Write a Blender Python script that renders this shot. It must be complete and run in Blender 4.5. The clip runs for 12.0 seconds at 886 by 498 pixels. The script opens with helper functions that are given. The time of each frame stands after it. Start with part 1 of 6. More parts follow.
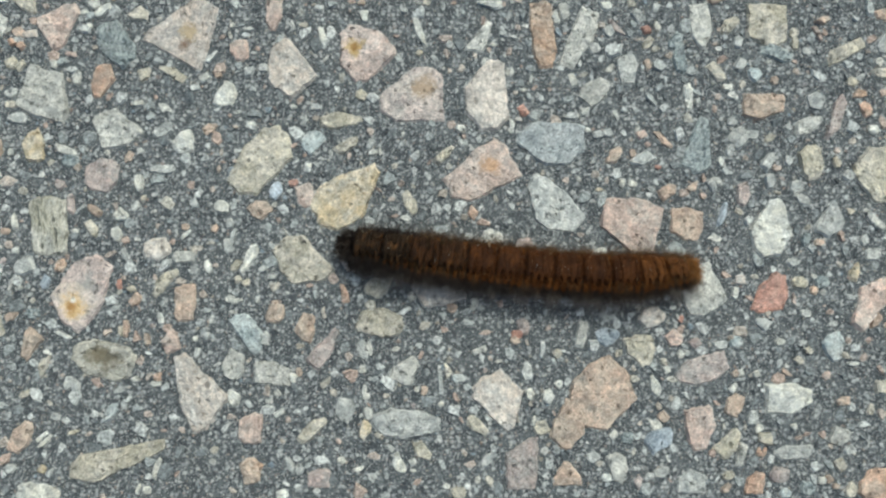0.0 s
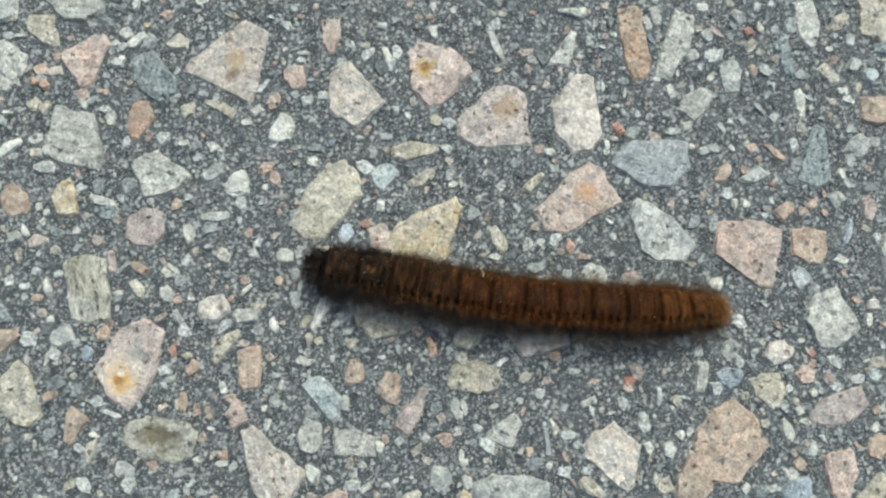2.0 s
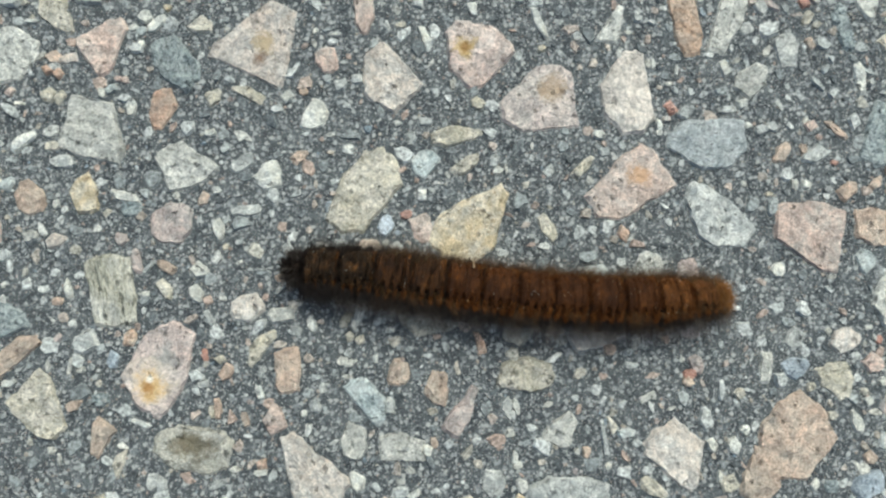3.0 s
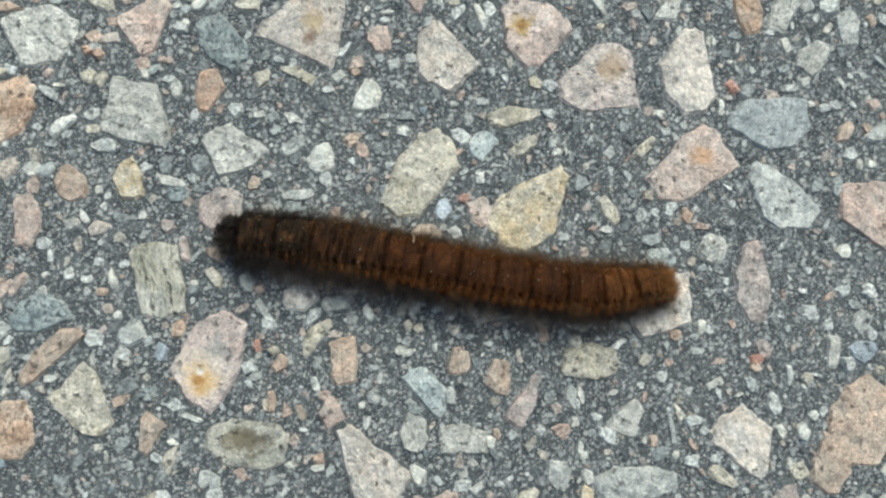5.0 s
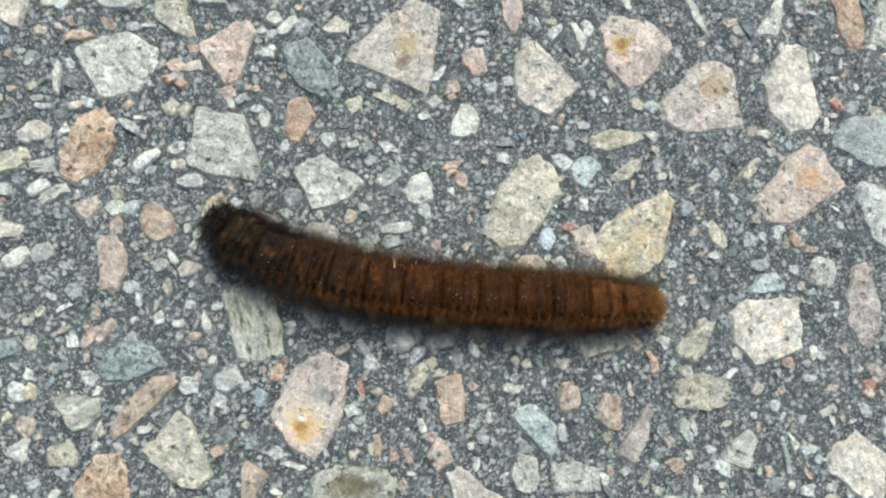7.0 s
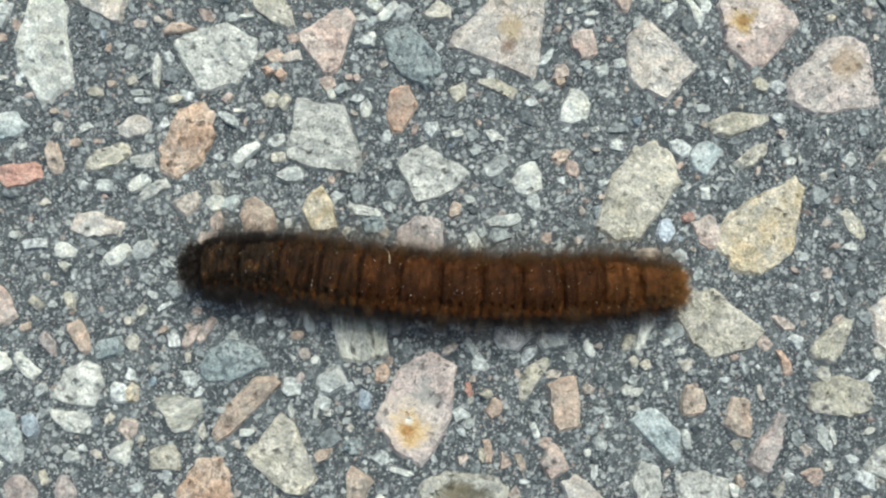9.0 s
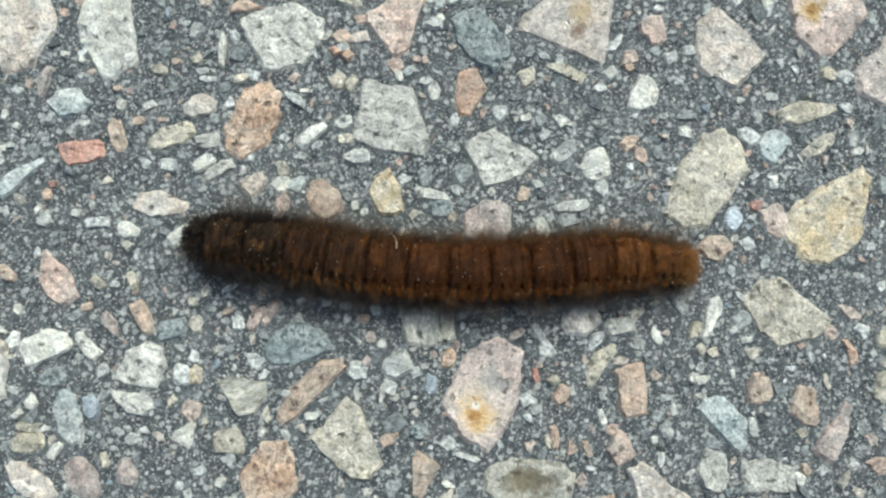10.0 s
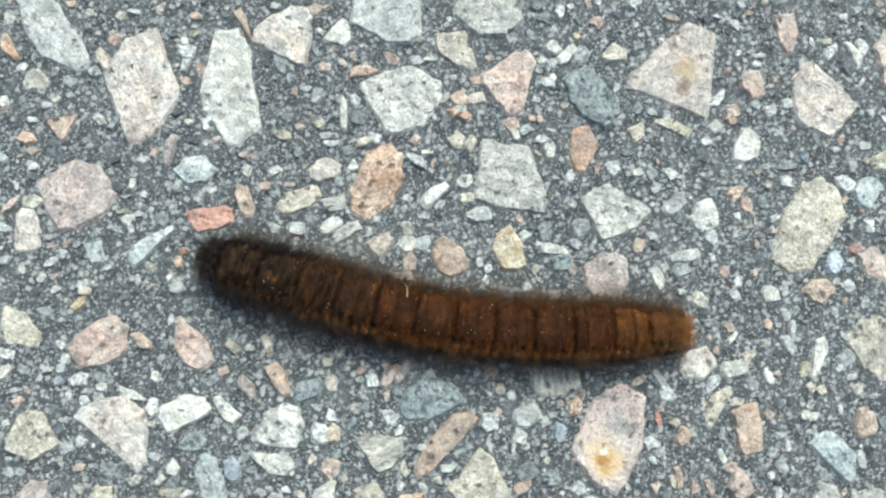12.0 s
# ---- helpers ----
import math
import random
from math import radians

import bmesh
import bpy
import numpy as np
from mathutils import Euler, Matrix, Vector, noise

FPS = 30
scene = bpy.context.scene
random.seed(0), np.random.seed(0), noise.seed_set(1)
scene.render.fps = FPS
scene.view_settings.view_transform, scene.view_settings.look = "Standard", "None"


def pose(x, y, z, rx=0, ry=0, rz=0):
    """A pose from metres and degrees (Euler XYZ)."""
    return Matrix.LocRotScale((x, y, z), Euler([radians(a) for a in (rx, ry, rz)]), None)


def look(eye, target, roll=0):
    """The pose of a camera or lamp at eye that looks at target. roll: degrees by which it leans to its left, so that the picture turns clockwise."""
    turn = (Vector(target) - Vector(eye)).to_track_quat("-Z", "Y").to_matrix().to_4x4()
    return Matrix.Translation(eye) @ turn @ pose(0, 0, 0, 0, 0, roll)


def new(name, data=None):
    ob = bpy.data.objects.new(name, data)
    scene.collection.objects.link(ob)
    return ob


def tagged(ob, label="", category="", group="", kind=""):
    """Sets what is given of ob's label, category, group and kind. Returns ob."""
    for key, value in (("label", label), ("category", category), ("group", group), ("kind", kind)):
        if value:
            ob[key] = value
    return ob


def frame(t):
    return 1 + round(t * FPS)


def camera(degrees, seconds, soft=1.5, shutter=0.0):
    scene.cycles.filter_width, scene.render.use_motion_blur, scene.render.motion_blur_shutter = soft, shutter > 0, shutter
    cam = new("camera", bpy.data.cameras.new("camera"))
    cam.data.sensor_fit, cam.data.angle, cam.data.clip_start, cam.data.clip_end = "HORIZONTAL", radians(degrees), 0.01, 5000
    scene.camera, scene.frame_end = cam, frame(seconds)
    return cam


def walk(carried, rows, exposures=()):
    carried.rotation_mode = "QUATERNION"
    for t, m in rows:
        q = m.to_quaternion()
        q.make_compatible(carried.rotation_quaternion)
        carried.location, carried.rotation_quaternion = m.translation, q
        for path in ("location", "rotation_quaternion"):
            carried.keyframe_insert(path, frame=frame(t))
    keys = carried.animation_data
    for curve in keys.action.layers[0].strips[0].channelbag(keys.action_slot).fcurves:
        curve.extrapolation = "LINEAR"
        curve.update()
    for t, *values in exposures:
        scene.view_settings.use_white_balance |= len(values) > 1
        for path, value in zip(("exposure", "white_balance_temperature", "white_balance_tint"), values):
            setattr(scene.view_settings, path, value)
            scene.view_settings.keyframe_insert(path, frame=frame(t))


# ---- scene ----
MM = 0.001

cam = camera(65, 12.0, soft=2.4)
PATH = [
    (0, pose(-0.00003, -0.00012, 0.12306, 3.38, 0.32, 0.03)),
    (0.5, pose(-0.00067, -0.00004, 0.12143, 3.91, 0.07, -0.15)),
    (1, pose(-0.00256, -0.00085, 0.11840, 4.17, 0.00, -0.76)),
    (1.5, pose(-0.01229, 0.00349, 0.11382, 4.19, -0.53, -2.11)),
    (2, pose(-0.01746, 0.00617, 0.10901, 4.34, -0.81, -3.31)),
    (2.5, pose(-0.02318, 0.00848, 0.10513, 4.29, -1.28, -4.18)),
    (3, pose(-0.02560, 0.00648, 0.10244, 4.02, -1.46, -4.67)),
    (3.2, pose(-0.03071, 0.00731, 0.10152, 3.75, -1.88, -4.89)),
    (5, pose(-0.03627, 0.00521, 0.09847, 4.19, -2.64, -5.34)),
    (5.5, pose(-0.04083, 0.00685, 0.09780, 4.13, -3.03, -6.12)),
    (6, pose(-0.04630, 0.01016, 0.09594, 3.83, -3.57, -6.33)),
    (6.5, pose(-0.04954, 0.01033, 0.09429, 3.70, -3.75, -6.51)),
    (7, pose(-0.05236, 0.01313, 0.09384, 3.44, -4.17, -6.87)),
    (7.2, pose(-0.05288, 0.01415, 0.09364, 3.23, -4.43, -6.89)),
    (8.8, pose(-0.05881, 0.01333, 0.08948, 4.05, -0.19, -7.13)),
    (9, pose(-0.06020, 0.01239, 0.08836, 4.24, -0.22, -7.17)),
    (9.5, pose(-0.06650, 0.01181, 0.08731, 4.11, -0.62, -6.67)),
    (10, pose(-0.07021, 0.01175, 0.08743, 4.15, -1.13, -6.45)),
    (10.5, pose(-0.07288, 0.01306, 0.08795, 3.98, -1.41, -6.67)),
    (11, pose(-0.07936, 0.01504, 0.08823, 4.05, -2.20, -6.69)),
    (11.5, pose(-0.08478, 0.01588, 0.08910, 3.79, -2.62, -7.13)),
    (12, pose(-0.08907, 0.02155, 0.09036, 3.98, -3.51, -8.46)),
]
walk(cam, PATH, exposures=[
    (0, -0.11, 6000, -4), (1, -0.11, 6000, -4), (1.5, -0.12, 6000, -4), (2, 0.0, 6000, -4), (3, 0.01, 6000, -4), (5, 0.01, 6000, -4), (5.5, 0.01, 6000, -4),
    (6, 0.2, 6000, -4), (7.2, 0.18, 6000, -4), (9.5, 0.14, 5950, -4), (10.5, 0.19, 5950, -4), (11, 0.31, 5930, -4), (12, 0.38, 5850, -4)])

# ---- light: an overcast sky with a faint, wide sun ----
world = bpy.data.worlds.new("overcast_sky")
scene.world = world
world.use_nodes = True
sky = world.node_tree.nodes.new("ShaderNodeTexSky")
sky.sky_type, sky.sun_disc = "NISHITA", False
sky.sun_elevation, sky.sun_rotation = radians(55), radians(28)
sky.air_density, sky.dust_density, sky.ozone_density = 1.0, 6.0, 1.0
world.node_tree.links.new(sky.outputs[0], world.node_tree.nodes["Background"].inputs[0])
world.node_tree.nodes["Background"].inputs[1].default_value = 0.135
sun = new("sun", bpy.data.lights.new("sun", "SUN"))
sun.data.energy, sun.data.angle, sun.data.color = 2.0, radians(28), (1.0, 0.96, 0.9)
sun.matrix_world = look((0.27, 0.5, 0.81), (0, 0, 0))


# ---- materials ----
def shader(name):
    m = bpy.data.materials.new(name)
    m.use_nodes = True
    t = m.node_tree
    return m, t, t.nodes["Principled BSDF"]


def node(t, kind, **inputs):
    n = t.nodes.new("ShaderNode" + kind)
    for k, v in inputs.items():
        n.inputs[k.replace("_", " ")].default_value = v
    return n


def ramp(t, source, stops):
    n = t.nodes.new("ShaderNodeValToRGB")
    e = n.color_ramp.elements
    while len(e) < len(stops):
        e.new(0.5)
    for el, (p, c) in zip(e, stops):
        el.position, el.color = p, (*c, 1)
    t.links.new(source, n.inputs[0])
    return n.outputs[0]


def mix(t, a, b, factor, how="MIX"):
    n = t.nodes.new("ShaderNodeMix")
    n.data_type, n.blend_type = "RGBA", how
    for socket, v in ((n.inputs[0], factor), (n.inputs[6], a), (n.inputs[7], b)):
        if isinstance(v, bpy.types.NodeSocket):
            t.links.new(v, socket)
        elif isinstance(v, tuple):
            socket.default_value = (*v, 1)
        else:
            socket.default_value = v
    return n.outputs[2]


def granite(name, base, other, fleck, grain=900, flecks=0.36, rough=0.62, stains=(), stretch=(1, 1, 1)):
    """Crystalline stone: two mineral colours in patches, crystals, dark flecks, rust stains (x, y, radius in mm, colour)."""
    m, t, b = shader(name)
    co = t.nodes.new("ShaderNodeTexCoord").outputs["Object"]
    info = t.nodes.new("ShaderNodeObjectInfo")
    shift = node(t, "VectorMath")
    shift.operation = "MULTIPLY_ADD"
    shift.inputs[1].default_value = stretch
    t.links.new(co, shift.inputs[0])
    t.links.new(info.outputs["Random"], shift.inputs[2])
    big = node(t, "TexNoise", Scale=grain * 0.28, Detail=5.0, Roughness=0.65, Distortion=0.6)
    mid = node(t, "TexNoise", Scale=grain * 1.3, Detail=5.0, Roughness=0.65)
    pepper = node(t, "TexNoise", Scale=grain * 3.4, Detail=3.0, Roughness=0.6)
    cell = node(t, "TexVoronoi", Scale=grain * 1.15)
    dirt = node(t, "TexNoise", Scale=grain * 0.45, Detail=6.0, Roughness=0.75)
    for n in (big, mid, pepper, cell, dirt):
        t.links.new(shift.outputs[0], n.inputs["Vector"])
    c = mix(t, base, other, ramp(t, big.outputs[0], [(0.38, (0, 0, 0)), (0.62, (1, 1, 1))]))
    cells = ramp(t, cell.outputs["Color"], [(0.2, (0.66, 0.67, 0.68)), (0.8, (1.36, 1.33, 1.30))])
    c = mix(t, c, cells, 0.55, "MULTIPLY")
    c = mix(t, c, ramp(t, dirt.outputs["Color"], [(0.33, (0.6, 0.6, 0.6)), (0.66, (1.34, 1.34, 1.34))]), 0.8, "MULTIPLY")
    c = mix(t, c, ramp(t, pepper.outputs[0], [(0.32, (0.5, 0.5, 0.5)), (0.68, (1.5, 1.5, 1.5))]), 0.6, "MULTIPLY")
    c = mix(t, c, fleck, ramp(t, mid.outputs[0], [(flecks - 0.04, (0.75, 0.75, 0.75)), (flecks + 0.05, (0, 0, 0))]))
    c = mix(t, c, (0.13, 0.135, 0.13), ramp(t, dirt.outputs[0], [(0.30, (0.6, 0.6, 0.6)), (0.43, (0, 0, 0))]))
    # pits: the shade inside them is put into the colour as a darker tone
    pit = node(t, "TexVoronoi", Scale=grain * 0.85)
    frayed = node(t, "VectorMath")
    frayed.operation = "MULTIPLY_ADD"
    frayed.inputs[1].default_value = (1.6 / grain,) * 3
    t.links.new(mid.outputs["Color"], frayed.inputs[0])
    t.links.new(shift.outputs[0], frayed.inputs[2])
    t.links.new(frayed.outputs[0], pit.inputs["Vector"])
    holes = mix(t, ramp(t, pit.outputs["Distance"], [(0.08, (0.7, 0.7, 0.7)), (0.36, (0, 0, 0))]),
                ramp(t, pit.outputs["Color"], [(0.55, (0, 0, 0)), (0.8, (1, 1, 1))]), 1.0, "MULTIPLY")
    c = mix(t, c, tuple(v * 0.45 for v in fleck), holes)
    # hairline cracks and seams of other mineral
    seam = node(t, "TexVoronoi", Scale=grain * 0.16)
    seam.feature = "DISTANCE_TO_EDGE"
    wavy = node(t, "VectorMath")
    wavy.operation = "MULTIPLY_ADD"
    wavy.inputs[1].default_value = (0.003, 0.003, 0.003)
    t.links.new(big.outputs["Color"], wavy.inputs[0])
    t.links.new(shift.outputs[0], wavy.inputs[2])
    t.links.new(wavy.outputs[0], seam.inputs["Vector"])
    open_seam = ramp(t, mid.outputs[0], [(0.46, (0, 0, 0)), (0.6, (1, 1, 1))])
    c = mix(t, c, tuple(v * 0.6 for v in fleck), mix(t, open_seam, ramp(t, seam.outputs["Distance"], [(0.004, (0.6, 0.6, 0.6)), (0.024, (0, 0, 0))]), 1.0, "MULTIPLY"))
    for x, y, r, colour in stains:
        way = node(t, "VectorMath")
        way.operation = "DISTANCE"
        t.links.new(co, way.inputs[0])
        way.inputs[1].default_value = (x * MM, y * MM, 0.0004)
        wobble = node(t, "Math")
        wobble.operation = "MULTIPLY_ADD"
        t.links.new(dirt.outputs[0], wobble.inputs[0])
        wobble.inputs[1].default_value = r * MM * 2.6
        t.links.new(way.outputs["Value"], wobble.inputs[2])
        span = t.nodes.new("ShaderNodeMapRange")
        t.links.new(wobble.outputs[0], span.inputs[0])
        span.inputs[1].default_value, span.inputs[2].default_value = r * MM * 1.65, r * MM * 2.2
        span.inputs[3].default_value, span.inputs[4].default_value = 0.85, 0.0
        c = mix(t, c, colour, span.outputs[0])
    hue = node(t, "HueSaturation", Saturation=1.0)
    value = t.nodes.new("ShaderNodeMapRange")
    value.inputs[3].default_value, value.inputs[4].default_value = 0.93, 1.20
    t.links.new(info.outputs["Random"], value.inputs[0])
    t.links.new(value.outputs[0], hue.inputs["Value"])
    t.links.new(c, hue.inputs["Color"])
    t.links.new(hue.outputs[0], b.inputs["Base Color"])
    high = mix(t, mix(t, mid.outputs["Color"], pepper.outputs["Color"], 0.35), dirt.outputs["Color"], 0.5)
    high = mix(t, high, (0, 0, 0), holes)
    bump = node(t, "Bump", Strength=1.0, Distance=0.0017)
    t.links.new(high, bump.inputs["Height"])
    t.links.new(bump.outputs[0], b.inputs["Normal"])
    b.inputs["Roughness"].default_value = rough
    return m


DARK = (0.07, 0.07, 0.065)
PINK = granite("pink_granite", (0.56, 0.42, 0.35), (0.54, 0.47, 0.41), (0.25, 0.17, 0.14))
PINKGREY = granite("pink_grey_granite", (0.47, 0.38, 0.34), (0.42, 0.39, 0.36), (0.17, 0.14, 0.13), flecks=0.4)
CREAM = granite("cream_feldspar", (0.60, 0.52, 0.44), (0.60, 0.57, 0.52), (0.24, 0.18, 0.13))
TAN = granite("tan_granite", (0.52, 0.39, 0.30), (0.50, 0.42, 0.34), (0.22, 0.14, 0.1))
ORANGE = granite("orange_feldspar", (0.53, 0.35, 0.25), (0.54, 0.42, 0.33), (0.22, 0.12, 0.08))
RED = granite("red_granite", (0.45, 0.24, 0.18), (0.50, 0.32, 0.26), (0.2, 0.08, 0.06))
BROWN = granite("brown_gneiss", (0.47, 0.32, 0.22), (0.55, 0.45, 0.36), (0.15, 0.09, 0.06), flecks=0.42)
OCHRE = granite("ochre_quartzite", (0.54, 0.44, 0.28), (0.58, 0.53, 0.43), (0.27, 0.19, 0.1))
KHAKI = granite("khaki_gneiss", (0.47, 0.43, 0.33), (0.57, 0.53, 0.45), (0.17, 0.15, 0.11), flecks=0.4)
GREY = granite("grey_granite", (0.44, 0.45, 0.43), (0.53, 0.53, 0.49), (0.13, 0.13, 0.12), flecks=0.38)
GREYWHITE = granite("speckled_granite", (0.58, 0.57, 0.52), (0.50, 0.49, 0.44), (0.13, 0.13, 0.11), flecks=0.4)
WHITE = granite("white_quartz", (0.66, 0.66, 0.61), (0.62, 0.60, 0.52), (0.3, 0.29, 0.24), flecks=0.34, rough=0.55)
BLUEWHITE = granite("pale_green_quartz", (0.44, 0.49, 0.48), (0.52, 0.53, 0.5), (0.13, 0.16, 0.16), flecks=0.4)
BLUE = granite("blue_grey_basalt", (0.36, 0.41, 0.45), (0.43, 0.47, 0.5), (0.12, 0.15, 0.17), flecks=0.4)
PALEBLUE = granite("pale_blue_pebble", (0.52, 0.57, 0.62), (0.58, 0.62, 0.65), (0.3, 0.34, 0.38), flecks=0.28, rough=0.4)
SLATE = granite("slate", (0.30, 0.345, 0.345), (0.43, 0.46, 0.44), (0.07, 0.09, 0.10), flecks=0.45, grain=1300)
FLINT = granite("grey_flint", (0.38, 0.41, 0.41), (0.52, 0.54, 0.53), (0.15, 0.16, 0.16), flecks=0.4, grain=1500)
SMOOTH = granite("smooth_quartzite", (0.52, 0.48, 0.43), (0.50, 0.44, 0.38), (0.2, 0.17, 0.14), flecks=0.3, grain=560)
RUSTED = granite("rust_stained_granite", (0.47, 0.38, 0.34), (0.52, 0.46, 0.42), (0.17, 0.14, 0.13), flecks=0.38,
                 stains=((-1.4, -0.1, 2.6, (0.29, 0.28, 0.26)), (2.5, -0.1, 4.6, (0.68, 0.58, 0.46)), (2.9, -0.0, 3.1, (0.60, 0.40, 0.17)),
                         (3.5, -0.0, 1.3, (0.36, 0.17, 0.04)), (2.2, -0.4, 0.8, (0.78, 0.74, 0.66))))
MUDDY = granite("mud_stained_gneiss", (0.44, 0.42, 0.35), (0.50, 0.48, 0.42), (0.12, 0.11, 0.08), flecks=0.38,
                stains=((-0.7, -0.6, 3.4, (0.15, 0.125, 0.075)), (1.4, -0.5, 2.6, (0.2, 0.165, 0.10))))
# the small dark brown spot paints in the darkness of a hole
SPOTTED = granite("spotted_feldspar", (0.56, 0.48, 0.41), (0.57, 0.53, 0.48), (0.24, 0.18, 0.13),
                  stains=((-0.8, -1.1, 2.5, (0.55, 0.42, 0.25)), (-2.9, -1.5, 1.8, (0.16, 0.09, 0.05))))
GILDED = granite("gold_stained_granite", (0.55, 0.43, 0.37), (0.56, 0.49, 0.44), (0.24, 0.17, 0.14),
                 stains=((1.1, 0.5, 2.3, (0.5, 0.34, 0.12)), (1.1, 0.5, 1.1, (0.34, 0.18, 0.05))))
BROWNED = granite("brown_stained_granite", (0.50, 0.42, 0.38), (0.52, 0.47, 0.42), (0.17, 0.14, 0.13), flecks=0.4,
                  stains=((-2.4, -1.0, 3.0, (0.36, 0.26, 0.17)),))
FLUSHED = granite("orange_flushed_granite", (0.56, 0.44, 0.37), (0.58, 0.50, 0.44), (0.25, 0.17, 0.14),
                  stains=((-2.3, 0.0, 2.4, (0.55, 0.33, 0.18)),))
STREAKED = granite("streaked_gneiss", (0.44, 0.42, 0.33), (0.58, 0.56, 0.49), (0.16, 0.15, 0.11), flecks=0.4, stretch=(0.6, 1.4, 1))

# asphalt binder: bituminous dark grey with fine mineral dust and sand in it
BINDER, t, b = shader("asphalt_binder")
co = t.nodes.new("ShaderNodeTexCoord").outputs["Object"]
wide = node(t, "TexNoise", Scale=60.0, Detail=4.0)
fine = node(t, "TexNoise", Scale=2200.0, Detail=4.0, Roughness=0.7)
patch = node(t, "TexNoise", Scale=330.0, Detail=6.0, Roughness=0.75)
warp = node(t, "TexNoise", Scale=2600.0, Detail=2.0)
bent = node(t, "VectorMath")
bent.operation = "MULTIPLY_ADD"
bent.inputs[1].default_value = (0.0005, 0.0005, 0.0005)
t.links.new(co, warp.inputs["Vector"])
t.links.new(warp.outputs["Color"], bent.inputs[0])
t.links.new(co, bent.inputs[2])
sand = node(t, "TexVoronoi", Scale=1300.0)
silt = node(t, "TexVoronoi", Scale=2700.0)
for n in (wide, fine, patch):
    t.links.new(co, n.inputs["Vector"])
for n in (sand, silt):
    t.links.new(bent.outputs[0], n.inputs["Vector"])
c = mix(t, (0.026, 0.031, 0.035), (0.095, 0.105, 0.112), ramp(t, fine.outputs[0], [(0.35, (0, 0, 0)), (0.68, (1, 1, 1))]))
c = mix(t, c, (0.11, 0.118, 0.117), ramp(t, wide.outputs[0], [(0.45, (0, 0, 0)), (0.75, (0.6, 0.6, 0.6))]))
c = mix(t, c, (0.17, 0.182, 0.184), ramp(t, patch.outputs[0], [(0.46, (0, 0, 0)), (0.66, (0.8, 0.8, 0.8))]))
for n, low, share in ((silt, 0.40, 0.36), (sand, 0.50, 0.40)):
    tone = ramp(t, n.outputs["Color"], [(low, (0.12, 0.13, 0.135)), (0.6, (0.30, 0.31, 0.31)), (0.8, (0.52, 0.52, 0.49))])
    which = ramp(t, n.outputs["Color"], [(low, (0, 0, 0)), (low + 0.04, (1, 1, 1))])
    spots = ramp(t, n.outputs["Distance"], [(share, (0.9, 0.9, 0.9)), (share + 0.1, (0, 0, 0))])
    c = mix(t, c, tone, mix(t, which, spots, 1.0, "MULTIPLY"))
t.links.new(c, b.inputs["Base Color"])
bump = node(t, "Bump", Strength=1.0, Distance=0.0005)
t.links.new(fine.outputs[0], bump.inputs["Height"])
t.links.new(bump.outputs[0], b.inputs["Normal"])
b.inputs["Roughness"].default_value = 0.7

# crushed chippings: one colour to each grain
def crushed(name, stops):
    m, t, b = shader(name)
    geo = t.nodes.new("ShaderNodeNewGeometry")
    c = ramp(t, geo.outputs["Random Per Island"], stops)
    co = t.nodes.new("ShaderNodeTexCoord").outputs["Object"]
    mid = node(t, "TexNoise", Scale=1900.0, Detail=5.0, Roughness=0.65)
    t.links.new(co, mid.inputs["Vector"])
    c = mix(t, c, ramp(t, mid.outputs[0], [(0.36, (0.3, 0.3, 0.3)), (0.64, (1.35, 1.35, 1.35))]), 0.9, "MULTIPLY")
    t.links.new(c, b.inputs["Base Color"])
    bump = node(t, "Bump", Strength=0.8, Distance=0.0004)
    t.links.new(mid.outputs[0], bump.inputs["Height"])
    t.links.new(bump.outputs[0], b.inputs["Normal"])
    b.inputs["Roughness"].default_value = 0.6
    return m


GRIT = crushed("crushed_chippings", [
    (0.0, (0.07, 0.078, 0.082)), (0.26, (0.12, 0.132, 0.137)), (0.46, (0.20, 0.215, 0.215)), (0.60, (0.36, 0.375, 0.36)),
    (0.72, (0.66, 0.67, 0.64)), (0.82, (0.40, 0.37, 0.30)), (0.90, (0.46, 0.38, 0.32)), (0.95, (0.42, 0.31, 0.25)),
    (0.98, (0.25, 0.30, 0.33))])
PALEGRIT = crushed("pale_chippings", [
    (0.0, (0.16, 0.175, 0.178)), (0.22, (0.33, 0.35, 0.34)), (0.45, (0.54, 0.55, 0.52)), (0.65, (0.68, 0.68, 0.64)),
    (0.78, (0.52, 0.49, 0.41)), (0.88, (0.56, 0.47, 0.40)), (0.95, (0.50, 0.38, 0.31))])


def hair_material(name, stops, rough=0.5):
    m, t, b = shader(name)
    g = t.nodes.new("ShaderNodeNewGeometry")
    t.links.new(ramp(t, g.outputs["Random Per Island"], stops), b.inputs["Base Color"])
    b.inputs["Roughness"].default_value = rough
    b.inputs["Specular IOR Level"].default_value = 0.14
    return m


DORSAL = hair_material("dorsal_fur", [(0.0, (0.048, 0.017, 0.006)), (0.6, (0.090, 0.032, 0.009)), (1.0, (0.145, 0.052, 0.013))])
DUSKY = hair_material("dusky_fur", [(0.0, (0.022, 0.015, 0.009)), (0.6, (0.042, 0.026, 0.013)), (1.0, (0.075, 0.043, 0.019))])
TUFT = hair_material("orange_tufts", [(0.0, (0.11, 0.039, 0.010)), (0.6, (0.19, 0.068, 0.015)), (1.0, (0.30, 0.115, 0.027))])
BLACK = hair_material("black_side_fur", [(0.0, (0.010, 0.008, 0.008)), (1.0, (0.030, 0.022, 0.018))])
LONG = hair_material("long_grey_hair", [(0.0, (0.035, 0.028, 0.023)), (1.0, (0.17, 0.145, 0.125))], 0.4)
